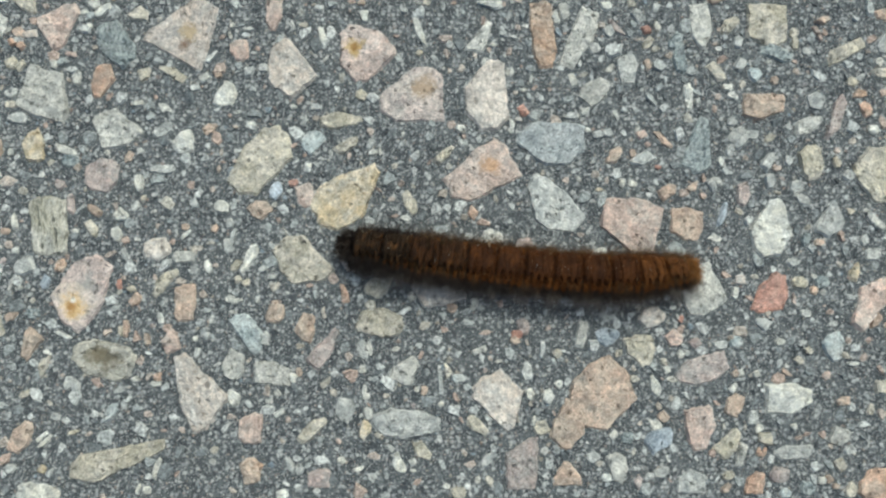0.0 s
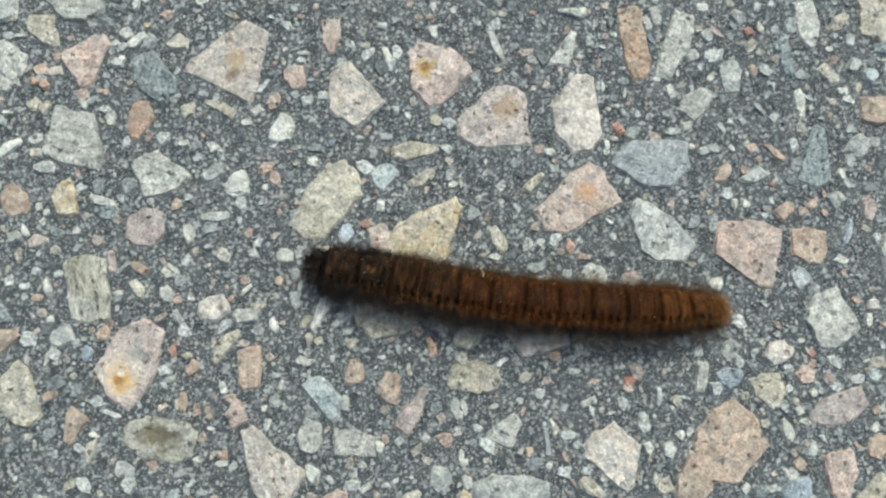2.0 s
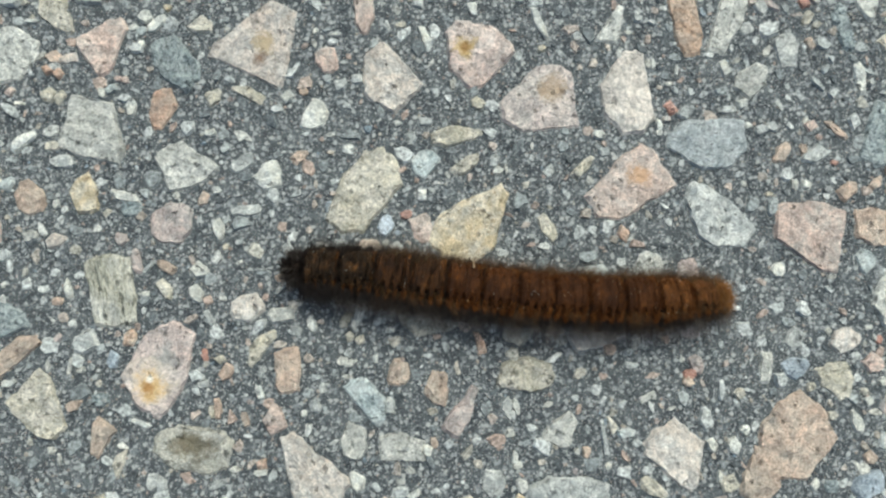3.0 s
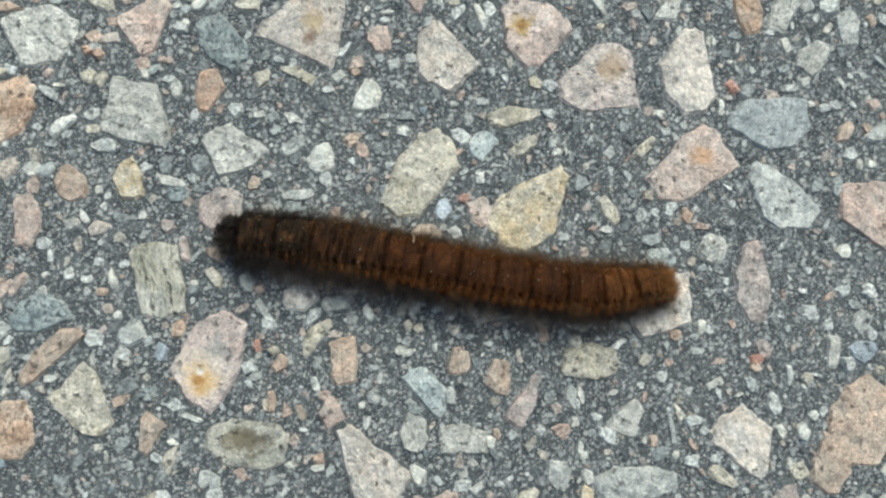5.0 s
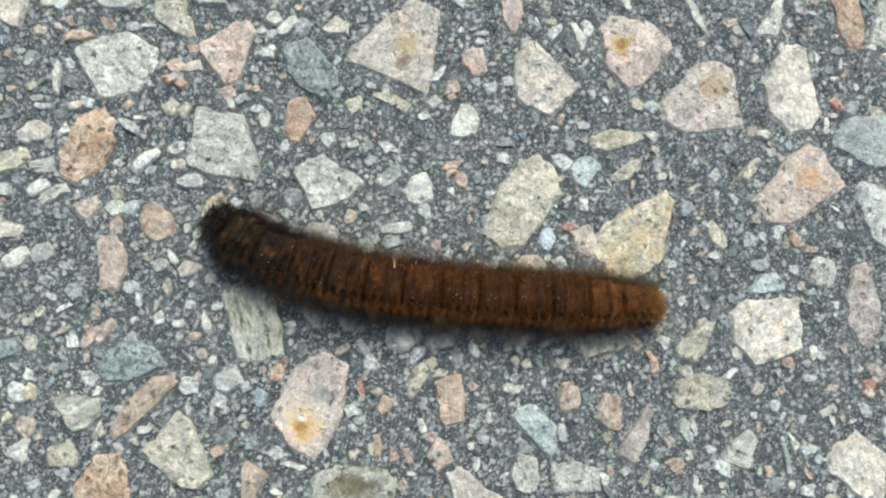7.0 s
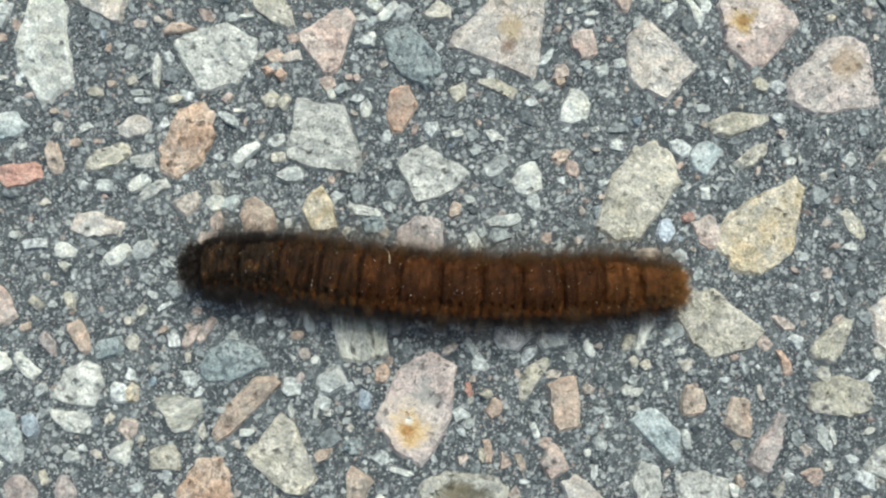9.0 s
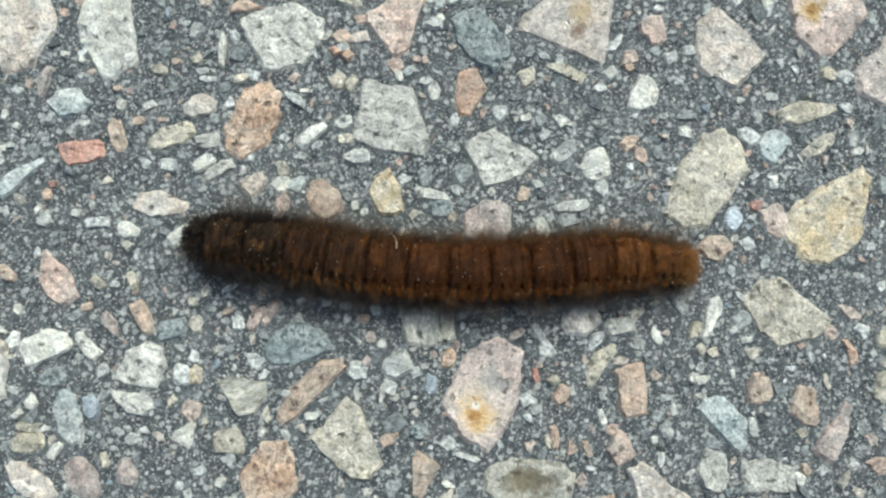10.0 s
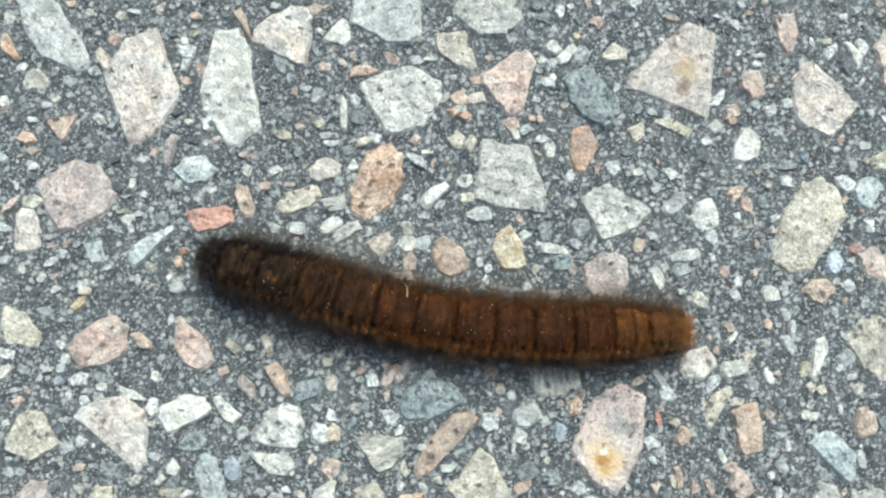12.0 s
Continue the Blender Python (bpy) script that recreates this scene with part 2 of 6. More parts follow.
TAIL = hair_material("tail_fur", [(0.0, (0.15, 0.064, 0.017)), (0.6, (0.24, 0.105, 0.028)), (1.0, (0.36, 0.17, 0.055))])
FRINGE = hair_material("brown_fringe", [(0.0, (0.045, 0.025, 0.012)), (0.6, (0.095, 0.050, 0.022)), (1.0, (0.18, 0.10, 0.045))])
PALE = hair_material("pale_specks", [(0.0, (0.5, 0.3, 0.14)), (0.6, (0.6, 0.45, 0.28)), (1.0, (0.75, 0.72, 0.65))], 0.3)


def pelt_material(name, dark, mid_tone, light, lay):
    """Dense velvety pile: streaks that run round the body, darker along the middle of the back."""
    m, t, b = shader(name)
    co = t.nodes.new("ShaderNodeTexCoord").outputs["Object"]
    info = t.nodes.new("ShaderNodeObjectInfo")
    lie = node(t, "VectorMath")
    lie.operation = "MULTIPLY_ADD"
    lie.inputs[1].default_value = lay
    t.links.new(co, lie.inputs[0])
    t.links.new(info.outputs["Random"], lie.inputs[2])
    rows = node(t, "TexNoise", Scale=900.0, Detail=5.0, Roughness=0.7)
    blotch = node(t, "TexNoise", Scale=620.0, Detail=4.0, Roughness=0.7)
    pile = node(t, "TexNoise", Scale=5200.0, Detail=2.0)
    t.links.new(lie.outputs[0], rows.inputs["Vector"])
    for n in (blotch, pile):
        t.links.new(co, n.inputs["Vector"])
    c = ramp(t, rows.outputs[0], [(0.3, dark), (0.52, mid_tone), (0.78, light)])
    c = mix(t, c, dark, ramp(t, blotch.outputs[0], [(0.42, (0.75, 0.75, 0.75)), (0.58, (0, 0, 0))]))
    c = mix(t, c, ramp(t, pile.outputs[0], [(0.35, (0.6, 0.6, 0.6)), (0.65, (1.3, 1.3, 1.3))]), 0.7, "MULTIPLY")
    t.links.new(c, b.inputs["Base Color"])
    high = mix(t, rows.outputs["Color"], pile.outputs["Color"], 0.6)
    bump = node(t, "Bump", Strength=0.8, Distance=0.00035)
    t.links.new(high, bump.inputs["Height"])
    t.links.new(bump.outputs[0], b.inputs["Normal"])
    b.inputs["Roughness"].default_value = 0.75
    b.inputs["Specular IOR Level"].default_value = 0.12
    return m


PELT = pelt_material("brown_pelt", (0.020, 0.0075, 0.003), (0.052, 0.0175, 0.0042), (0.125, 0.043, 0.009), (0.55, 0.28, 0.28))
MIDPELT = pelt_material("dark_brown_pelt", (0.014, 0.007, 0.004), (0.040, 0.016, 0.005), (0.13, 0.048, 0.011), (0.6, 0.4, 0.4))
DUSKPELT = pelt_material("dusky_pelt", (0.010, 0.007, 0.005), (0.026, 0.014, 0.006), (0.13, 0.055, 0.015), (0.8, 0.6, 0.6))
GOLDPELT = pelt_material("golden_pelt", (0.048, 0.0175, 0.005), (0.112, 0.041, 0.0095), (0.21, 0.082, 0.0175), (0.6, 0.35, 0.35))
SKIN, t, b = shader("black_skin")
co = t.nodes.new("ShaderNodeTexCoord").outputs["Object"]
mid = node(t, "TexNoise", Scale=900.0, Detail=4.0)
t.links.new(co, mid.inputs["Vector"])
t.links.new(ramp(t, mid.outputs[0], [(0.3, (0.012, 0.009, 0.008)), (0.7, (0.035, 0.022, 0.014))]), b.inputs["Base Color"])
b.inputs["Roughness"].default_value = 0.9
b.inputs["Specular IOR Level"].default_value = 0.1


# ---- the asphalt ----
def mesh_of(name, verts, faces, *materials, index=None):
    me = bpy.data.meshes.new(name)
    me.from_pydata([tuple(v) for v in verts], [], faces)
    for m in materials:
        me.materials.append(m)
    if index is not None:
        me.polygons.foreach_set("material_index", index)
    me.update()
    return me


def part(name, me, parent, label=""):
    ob = new(name, me)
    ob.parent = parent
    return tagged(ob, label)


def relief(x, y):
    """Height of the binder, in millimetres, over a place in millimetres."""
    p = Vector((x * 0.22, y * 0.22, 0))
    q = Vector((x * 0.9, y * 0.9, 5))
    return 0.24 * noise.noise(p) + 0.26 * noise.noise(q) - 0.04


def lines(low, high, step):
    """Grid lines close together over the worn patch and wider and wider out to the horizon."""
    inner = list(np.arange(low, high + step, step))
    out, reach = [], step
    while reach < 60000:
        reach *= 1.9
        out.append(reach)
    return [low - r for r in reversed(out)] + inner + [inner[-1] + r for r in out]


def make_ground():
    xs, ys = lines(-190, 110, 0.55), lines(-75, 95, 0.55)
    verts, faces = [], []
    for y in ys:
        for x in xs:
            verts.append((x * MM, y * MM, relief(x, y) * MM))
    w = len(xs)
    for j in range(len(ys) - 1):
        for i in range(w - 1):
            a = j * w + i
            faces.append((a, a + 1, a + 1 + w, a + w))
    me = mesh_of("ground", verts, faces, BINDER)
    me.polygons.foreach_set("use_smooth", [True] * len(faces))
    return tagged(new("ground", me), "worn grey asphalt with pale crushed stones set in it", "asphalt", kind="structure")


ground = make_ground()
placed = []          # centre, length, width, turn and broken corners of each stone
dice = random.Random(7)
QUADRANTS = ((1, 1), (-1, 1), (-1, -1), (1, -1))


def broken_block(corners):
    """The outline of a unit block whose four corners are broken off, each by its own shares of length and width."""
    shape = [Vector(q) for q in QUADRANTS]
    for (sx, sy), (a, b) in zip(QUADRANTS, corners):
        if min(a, b) < 0.02:
            continue
        cut, way = [], lambda p: 1 - (1 - sx * p.x) / (2 * a) - (1 - sy * p.y) / (2 * b)
        for p, q in zip(shape, shape[1:] + shape[:1]):
            if way(p) <= 0:
                cut.append(p)
            if way(p) * way(q) < 0:
                cut.append(p.lerp(q, way(p) / (way(p) - way(q))))
        shape = cut
    return shape


def chipped(shape, length, width):
    """That outline at its size, in millimetres: straight broken edges with small nicks, corners hardly worn."""
    points = [Vector((p.x * length / 2, p.y * width / 2)) for p in shape]
    out = []
    for i, p in enumerate(points):
        before, after = points[i - 1], points[(i + 1) % len(points)]
        edge = after - p
        wear = min(0.16, 0.07 * width)
        out.append(p + (before - p).normalized() * wear * dice.uniform(0.3, 1.2))
        out.append(p + edge.normalized() * wear * dice.uniform(0.3, 1.2))
        pieces = min(5, int(edge.length / 1.1))
        normal = Vector((edge.y, -edge.x)).normalized()
        for k in range(1, pieces + 1):
            nick = dice.uniform(-0.22, 0.16) * min(1.0, width / 5)
            out.append(p + edge * ((k + dice.uniform(-0.2, 0.2)) / (pieces + 1)) + normal * nick)
    return out


def paired(corners):
    """One share a corner means that it is broken evenly."""
    return [(c, c) for c in corners] if len(corners) == 4 else list(zip(corners[::2], corners[1::2]))


def stone(material, x, y, length, width, turn, *corners):
    """One crushed stone set in the binder: its place and size in millimetres, its turn in degrees, its broken corners."""
    corners = paired(corners)
    placed.append((x, y, length, width, radians(turn), corners))
    rim = chipped(broken_block(corners), length, width)
    n = len(rim)
    high = 0.32 + 0.025 * width + dice.uniform(0, 0.16)
    slope = (dice.uniform(-0.05, 0.05), dice.uniform(-0.05, 0.05))
    inset = max(0.72, 1 - 0.55 / width)
    seed = Vector((x, y, 3.7))
    # a ridge parts the top into two broken faces that fall away on either side
    ridge, fall, shift = dice.uniform(0, 3.14), dice.uniform(0.0, 0.13), dice.uniform(-0.2, 0.2) * width
    across = Vector((math.cos(ridge), math.sin(ridge)))
    top = lambda q: high + slope[0] * q.x + slope[1] * q.y - fall * abs(q.dot(across) - shift)
    verts = [(p.x * 1.04 * MM, p.y * 1.04 * MM, -0.3 * MM) for p in rim]
    for share, drop in ((inset, 0.05), (inset * 0.66, 0.0), (inset * 0.34, -0.02)):
        for p in rim:
            q = p * (share * (1 + dice.uniform(-0.03, 0.02)))
            lift = 0.45 * noise.noise(Vector((q.x * 0.42, q.y * 0.42, 0)) + seed) - drop
            verts.append((q.x * MM, q.y * MM, max(0.3, top(q) + lift) * MM))
    verts.append((0, 0, (top(Vector((0, 0))) + 0.04) * MM))
    faces = []
    for ring in range(3):
        faces += [(ring * n + i, ring * n + (i + 1) % n, (ring + 1) * n + (i + 1) % n, (ring + 1) * n + i) for i in range(n)]
    faces += [(3 * n + i, 3 * n + (i + 1) % n, 4 * n) for i in range(n)]
    ob = part("stone", mesh_of("stone", verts, faces, material), ground)
    ob.matrix_basis = pose(x * MM, y * MM, 0, 0, 0, turn)
    return ob


def chip(material, x, y, length, width, turn):
    """A smaller chipping between the stones."""
    corners = [(dice.uniform(0.05, 0.5), dice.uniform(0.05, 0.5)) for _ in range(4)]
    placed.append((x, y, length, width, radians(turn), corners))
    points = [Vector((p.x * length / 2, p.y * width / 2)) * dice.uniform(0.9, 1.1) for p in broken_block(corners)]
    n, high = len(points), 0.28 + 0.05 * width + dice.uniform(0, 0.1)
    verts = [(p.x * 1.08 * MM, p.y * 1.08 * MM, -0.28 * MM) for p in points]
    verts += [(p.x * 0.76 * MM, p.y * 0.76 * MM, (high + dice.uniform(-0.07, 0.07)) * MM) for p in points]
    verts.append((0, 0, (high + 0.03) * MM))
    faces = [(i, (i + 1) % n, n + (i + 1) % n, n + i) for i in range(n)]
    faces += [(n + i, n + (i + 1) % n, 2 * n) for i in range(n)]
    ob = part("chipping", mesh_of("chipping", verts, faces, material), ground)
    ob.matrix_basis = pose(x * MM, y * MM, 0, 0, 0, turn)
    return ob


stone(SPOTTED, -47.2, 47.3, 11.9, 11.8, 62, 0.80, 0.44, 0.00, 0.78, 0.00, 0.65, 0.80, 0.20)
stone(TAN, 26.8, -18.3, 12.1, 10.2, 226, 0.19, 0.31, 0.16, 0.42, 0.30, 0.15, 0.36, 0.26)
stone(CREAM, -1.4, 1.3, 10.3, 9.4, 175, 0.27, 0.36, 0.62, 0.23, 0.00, 0.36, 0.26, 0.20)
stone(BLUEWHITE, -0.4, 7.9, 5.6, 2.9, 2, 0.20, 0.60, 0.30, 0.62, 0.31, 0.10, 0.30, 0.06)
stone(OCHRE, -17.4, 16.3, 13.9, 8.9, 27, 0.57, 0.09, 0.25, 0.20, 0.18, 0.26, 0.47, 0.67)
stone(RUSTED, -64.4, -0.3, 13.3, 8.8, 235, 0.18, 0.07, 0.47, 0.29, 0.25, 0.26, 0.18, 0.53)
stone(WHITE, -107.4, 51.6, 16.1, 7.2, 91, 0.50, 0.43, 0.35, 0.41, 0.16, 0.43, 0.20, 0.15)
stone(CREAM, -43.5, -17.6, 14.0, 8.2, 113, 0.56, 0.25, 0.55, 0.05, 0.25, 0.66, 0.68, 0.49)
stone(CREAM, -118.0, 53.3, 13.5, 8.4, 102, 0.28, 0.50, 0.57, 0.00, 0.32, 0.51, 0.57, 0.00)
stone(BROWNED, -6.4, 34.9, 11.4, 9.8, 182, 0.23, 0.21, 0.06, 0.00, 0.15, 0.14, 0.53, 0.50)
stone(KHAKI, -33.4, 22.9, 14.1, 7.8, 46, 0.17, 0.23, 0.43, 0.29, 0.16, 0.31, 0.18, 0.43)
stone(PINK, 32.4, 11.3, 10.3, 10.4, 166, 0.76, 0.37, 0.00, 0.27, 0.36, 0.08, 0.53, 0.14)
stone(FLUSHED, 5.7, 20.9, 12.8, 8.2, 207, 0.21, 0.26, 0.00, 0.08, 0.08, 0.20, 0.65, 0.28)
stone(SMOOTH, 7.0, 34.8, 13.0, 7.8, 94, 0.37, 0.60, 0.29, 0.33, 0.17, 0.29, 0.06, 0.10)
stone(GILDED, -15.5, 43.1, 10.0, 9.6, 134, 0.47, 0.43, 0.13, 0.15, 0.16, 0.08, 0.47, 0.30)
stone(FLINT, 18.5, 26.0, 12.2, 7.8, 179, 0.42, 0.48, 0.27, 0.35, 0.27, 0.07, 0.26, 0.25)
stone(GREYWHITE, -84.9, 47.3, 10.8, 8.5, 4, 0.32, 0.32, 0.38, 0.12, 0.21, 0.71, 0.33, 0.42)
stone(KHAKI, -57.4, -30.2, 17.6, 5.2, 11, 0.15, 0.00, 0.12, 0.39, 0.18, 0.28, 0.69, 0.65)
stone(GREY, 18.6, 14.6, 11.8, 7.4, 142, 0.42, 0.53, 0.31, 0.36, 0.44, 0.20, 0.16, 0.07)
stone(GREYWHITE, -72.1, 35.1, 9.7, 8.8, 163, 0.33, 0.07, 0.00, 0.80, 0.34, 0.70, 0.00, 0.21)
stone(KHAKI, 76.2, 20.4, 10.1, 8.2, 88, 0.34, 0.47, 0.02, 0.08)
stone(KHAKI, -26.0, 4.7, 10.3, 7.4, 133, 0.37, 0.20, 0.31, 0.63, 0.00, 0.79, 0.18, 0.28)
stone(MUDDY, -60.6, -12.4, 11.2, 6.7, 166, 0.33, 0.29, 0.22, 0.24, 0.18, 0.18, 0.27, 0.32)
stone(CREAM, -28.9, 39.6, 9.5, 7.9, 131, 0.42, 0.49, 0.38, 0.16, 0.61, 0.05, 0.11, 0.07)
stone(WHITE, 57.1, 10.9, 10.2, 7.3, 100, 0.46, 0.65, 0.26, 0.13, 0.29, 0.38, 0.18, 0.12)
stone(CREAM, 9.6, -19.0, 10.1, 7.3, 136, 0.10, 0.27, 0.04, 0.03, 0.31, 0.80, 0.13, 0.50)
stone(GREY, -128.7, 61.8, 13.2, 5.5, 115, 0.44, 0.25, 0.32, 0.54, 0.18, 0.04, 0.13, 0.45)
stone(GREY, -85.6, 58.8, 9.5, 7.6, 169, 0.57, 0.30, 0.13, 0.15, 0.00, 0.10, 0.80, 0.09)
stone(STREAKED, -70.8, 11.1, 10.7, 6.8, 98, 0.04, 0.31, 0.11, 0.34, 0.37, 0.10, 0.07, 0.38)
stone(CREAM, -125.5, 10.8, 10.9, 6.4, 131, 0.00, 0.22, 0.44, 0.00, 0.41, 0.73, 0.27, 0.72)
stone(PINKGREY, -127.8, 40.6, 8.5, 8.1, 23, 0.27, 0.28, 0.08, 0.45, 0.23, 0.11, 0.26, 0.18)
stone(PINK, -69.7, 47.6, 7.9, 7.2, 207, 0.07, 0.46, 0.67, 0.60, 0.24, 0.09, 0.06, 0.19)
stone(PINKGREY, 13.1, 3.2, 12.1, 5.4, 86, 0.41, 0.38, 0.27, 0.35, 0.32, 0.18, 0.50, 0.22)
stone(GREYWHITE, 44.6, -0.2, 8.8, 7.5, 114, 0.30, 0.42, 0.13, 0.30, 0.11, 0.50, 0.05, 0.17)
stone(KHAKI, -81.3, -4.6, 9.0, 7.3, 133, 0.20, 0.05, 0.20, 0.21, 0.74, 0.46, 0.00, 0.21)
stone(GREY, -7.2, -23.5, 12.1, 5.3, 174, 0.22, 0.33, 0.48, 0.39, 0.35, 0.21, 0.25, 0.34)
stone(GREYWHITE, -72.0, 57.4, 9.6, 6.6, 173, 0.34, 0.48, 0.27, 0.35, 0.00, 0.68, 0.00, 0.15)
stone(BROWN, -89.9, 36.8, 10.5, 6.0, 236, 0.30, 0.28, 0.28, 0.26, 0.20, 0.32, 0.25, 0.30)
stone(KHAKI, 57.6, 47.3, 8.4, 7.3, 89, 0.00, 0.44, 0.25, 0.55, 0.17, 0.39, 0.47, 0.00)
stone(CREAM, -99.4, 58.2, 7.9, 7.6, 72, 0.53, 0.56, 0.23, 0.80, 0.00, 0.16, 0.40, 0.10)
stone(BROWN, -92.3, -7.3, 8.1, 7.3, 87, 0.52, 0.42, 0.60, 0.12, 0.25, 0.24, 0.28, 0.15)
stone(PINK, 74.3, -1.9, 10.7, 5.4, 49, 0.43, 0.53, 0.05, 0.24)
stone(BROWN, 17.3, 45.8, 12.9, 4.5, 96, 0.33, 0.08, 0.33, 0.17, 0.25, 0.27, 0.05, 0.34)
stone(GREYWHITE, -59.1, 29.0, 7.9, 7.1, 21, 0.40, 0.80, 0.12, 0.08, 0.39, 0.11, 0.16, 0.10)
stone(SLATE, 45.5, 25.4, 10.1, 5.4, 65, 0.00, 0.76, 0.16, 0.00, 0.18, 0.34, 0.70, 0.68)
stone(PINKGREY, 13.0, -30.3, 9.1, 5.8, 90, 0.30, 0.74, 0.71, 0.03, 0.41, 0.09, 0.35, 0.00)
stone(GREYWHITE, 24.1, 45.1, 12.1, 4.3, 68, 0.00, 0.00, 0.04, 0.04, 0.53, 0.33, 0.21, 0.22)
stone(SLATE, -60.0, 44.3, 9.1, 5.5, 126, 0.31, 0.30, 0.38, 0.19, 0.18, 0.27, 0.12, 0.30)
stone(WHITE, 59.7, -19.0, 8.6, 5.4, 180, 0.40, 0.03, 0.46, 0.39, 0.37, 0.22, 0.00, 0.73)
stone(KHAKI, -11.9, -5.9, 8.6, 5.4, 191, 0.48, 0.34, 0.15, 0.22, 0.46, 0.38, 0.19, 0.40)
stone(RED, 57.3, -0.9, 8.3, 5.5, 66, 0.43, 0.32, 0.04, 0.06, 0.29, 0.71, 0.40, 0.32)
stone(PINKGREY, 44.7, -14.0, 9.5, 4.7, 18, 0.16, 0.11, 0.24, 0.31, 0.26, 0.33, 0.32, 0.23)
stone(PINK, -127.0, 21.3, 7.9, 5.4, 22, 0.13, 0.41, 0.30, 0.17, 0.45, 0.21, 0.27, 0.52)
stone(SLATE, -87.3, 8.2, 8.2, 5.2, 18, 0.34, 0.59, 0.27, 0.31, 0.36, 0.29, 0.04, 0.07)
stone(PINK, 44.3, -24.1, 7.6, 5.4, 102, 0.39, 0.07, 0.19, 0.11, 0.48, 0.49, 0.09, 0.09)
stone(ORANGE, 74.6, -33.9, 6.8, 5.7, 48, 0.32, 0.20, 0.30, 0.41)
stone(TAN, -86.3, 2.5, 11.6, 3.3, 37, 0.21, 0.54, 0.34, 0.45, 0.16, 0.17, 0.00, 0.10)
stone(TAN, 56.6, 32.7, 7.7, 4.9, 179, 0.27, 0.17, 0.61, 0.32, 0.38, 0.05, 0.00, 0.40)
stone(PINKGREY, -61.8, 20.4, 6.1, 6.1, 87, 0.28, 0.39, 0.23, 0.28, 0.35, 0.22, 0.18, 0.23)
stone(KHAKI, -137.0, 11.3, 5.9, 6.2, 112, 0.49, 0.53, 0.51, 0.36, 0.07, 0.00, 0.19, 0.26)
stone(TAN, 42.6, 11.6, 6.1, 5.9, 271, 0.41, 0.22, 0.16, 0.40, 0.10, 0.04, 0.27, 0.39)
stone(GREYWHITE, 45.7, 47.4, 8.7, 4.1, 97, 0.36, 0.08, 0.31, 0.33, 0.43, 0.42, 0.23, 0.04)
stone(GREYWHITE, -106.2, 7.7, 5.9, 5.5, 241, 0.13, 0.59, 0.36, 0.25, 0.38, 0.34, 0.04, 0.16)
stone(GREY, 68.1, 12.4, 6.9, 4.6, 64, 0.79, 0.18, 0.12, 0.10, 0.32, 0.34, 0.43, 0.62)
stone(STREAKED, -94.1, 2.8, 5.9, 5.4, 9, 0.75, 0.36, 0.25, 0.02, 0.26, 0.80, 0.40, 0.34)
stone(GREYWHITE, 26.4, 35.3, 6.3, 4.8, 62, 0.48, 0.40, 0.15, 0.80, 0.55, 0.34, 0.42, 0.16)
stone(KHAKI, 34.0, -10.7, 5.9, 5.2, 105, 0.00, 0.60, 0.53, 0.38, 0.42, 0.34, 0.13, 0.52)
stone(BLUEWHITE, -34.9, -7.5, 8.0, 3.8, 125, 0.21, 0.00, 0.09, 0.10, 0.27, 0.57, 0.15, 0.52)
stone(WHITE, -71.3, -35.4, 7.9, 3.8, 173, 0.12, 0.35, 0.35, 0.27)
stone(PINK, -88.2, 21.2, 7.8, 3.8, 89, 0.15, 0.00, 0.35, 0.30)
stone(GREYWHITE, -30.7, -14.7, 7.0, 4.1, 174, 0.03, 0.64, 0.05, 0.02, 0.42, 0.26, 0.28, 0.14)
stone(PINK, -116.2, 19.7, 7.5, 3.9, 115, 0.39, 0.52, 0.26, 0.27, 0.29, 0.14, 0.51, 0.27)
stone(PINKGREY, -21.4, -10.3, 8.2, 3.5, 55, 0.79, 0.25, 0.03, 0.29, 0.69, 0.07, 0.68, 0.38)
stone(KHAKI, 64.9, 22.6, 6.5, 4.4, 100, 0.17, 0.48, 0.26, 0.20, 0.34, 0.33, 0.13, 0.18)
stone(TAN, -46.3, -2.4, 6.8, 3.9, 90, 0.10, 0.41, 0.17, 0.16, 0.80, 0.05, 0.22, 0.00)
stone(ORANGE, -62.1, 37.5, 6.6, 4.0, 254, 0.56, 0.36, 0.33, 0.39, 0.17, 0.30, 0.33, 0.30)
stone(KHAKI, -11.9, 1.5, 6.3, 4.2, -116, 0.27, 0.00, 0.70, 0.10)
stone(CREAM, -121.0, -4.8, 7.7, 3.4, 135, 0.38, 0.41, 0.19, 0.25)
stone(KHAKI, -136.4, 24.6, 5.6, 4.6, 155, 0.31, 0.44, 0.71, 0.13, 0.52, 0.47, 0.00, 0.75)
stone(GREYWHITE, -7.5, -13.9, 5.6, 4.5, 244, 0.05, 0.19, 0.22, 0.31, 0.66, 0.53, 0.44, 0.05)
stone(KHAKI, -18.9, 30.4, 8.1, 3.1, 10, 0.55, 0.52, 0.28, 0.13, 0.25, 0.33, 0.18, 0.11)
stone(WHITE, -118.0, 11.5, 6.5, 3.8, 19, 0.33, 0.44, 0.17, 0.25, 0.14, 0.07, 0.12, 0.09)
stone(GREY, 32.5, 39.5, 5.9, 4.2, 92, 0.17, 0.57, 0.41, 0.17, 0.77, 0.24, 0.47, 0.24)
stone(OCHRE, -74.1, 25.5, 6.1, 4.0, 113, 0.25, 0.52, 0.17, 0.38, 0.43, 0.28, 0.75, 0.00)
stone(BLUEWHITE, -115.7, 2.4, 7.3, 3.4, 104, 0.23, 0.49, 0.22, 0.26, 0.47, 0.30, 0.14, 0.33)
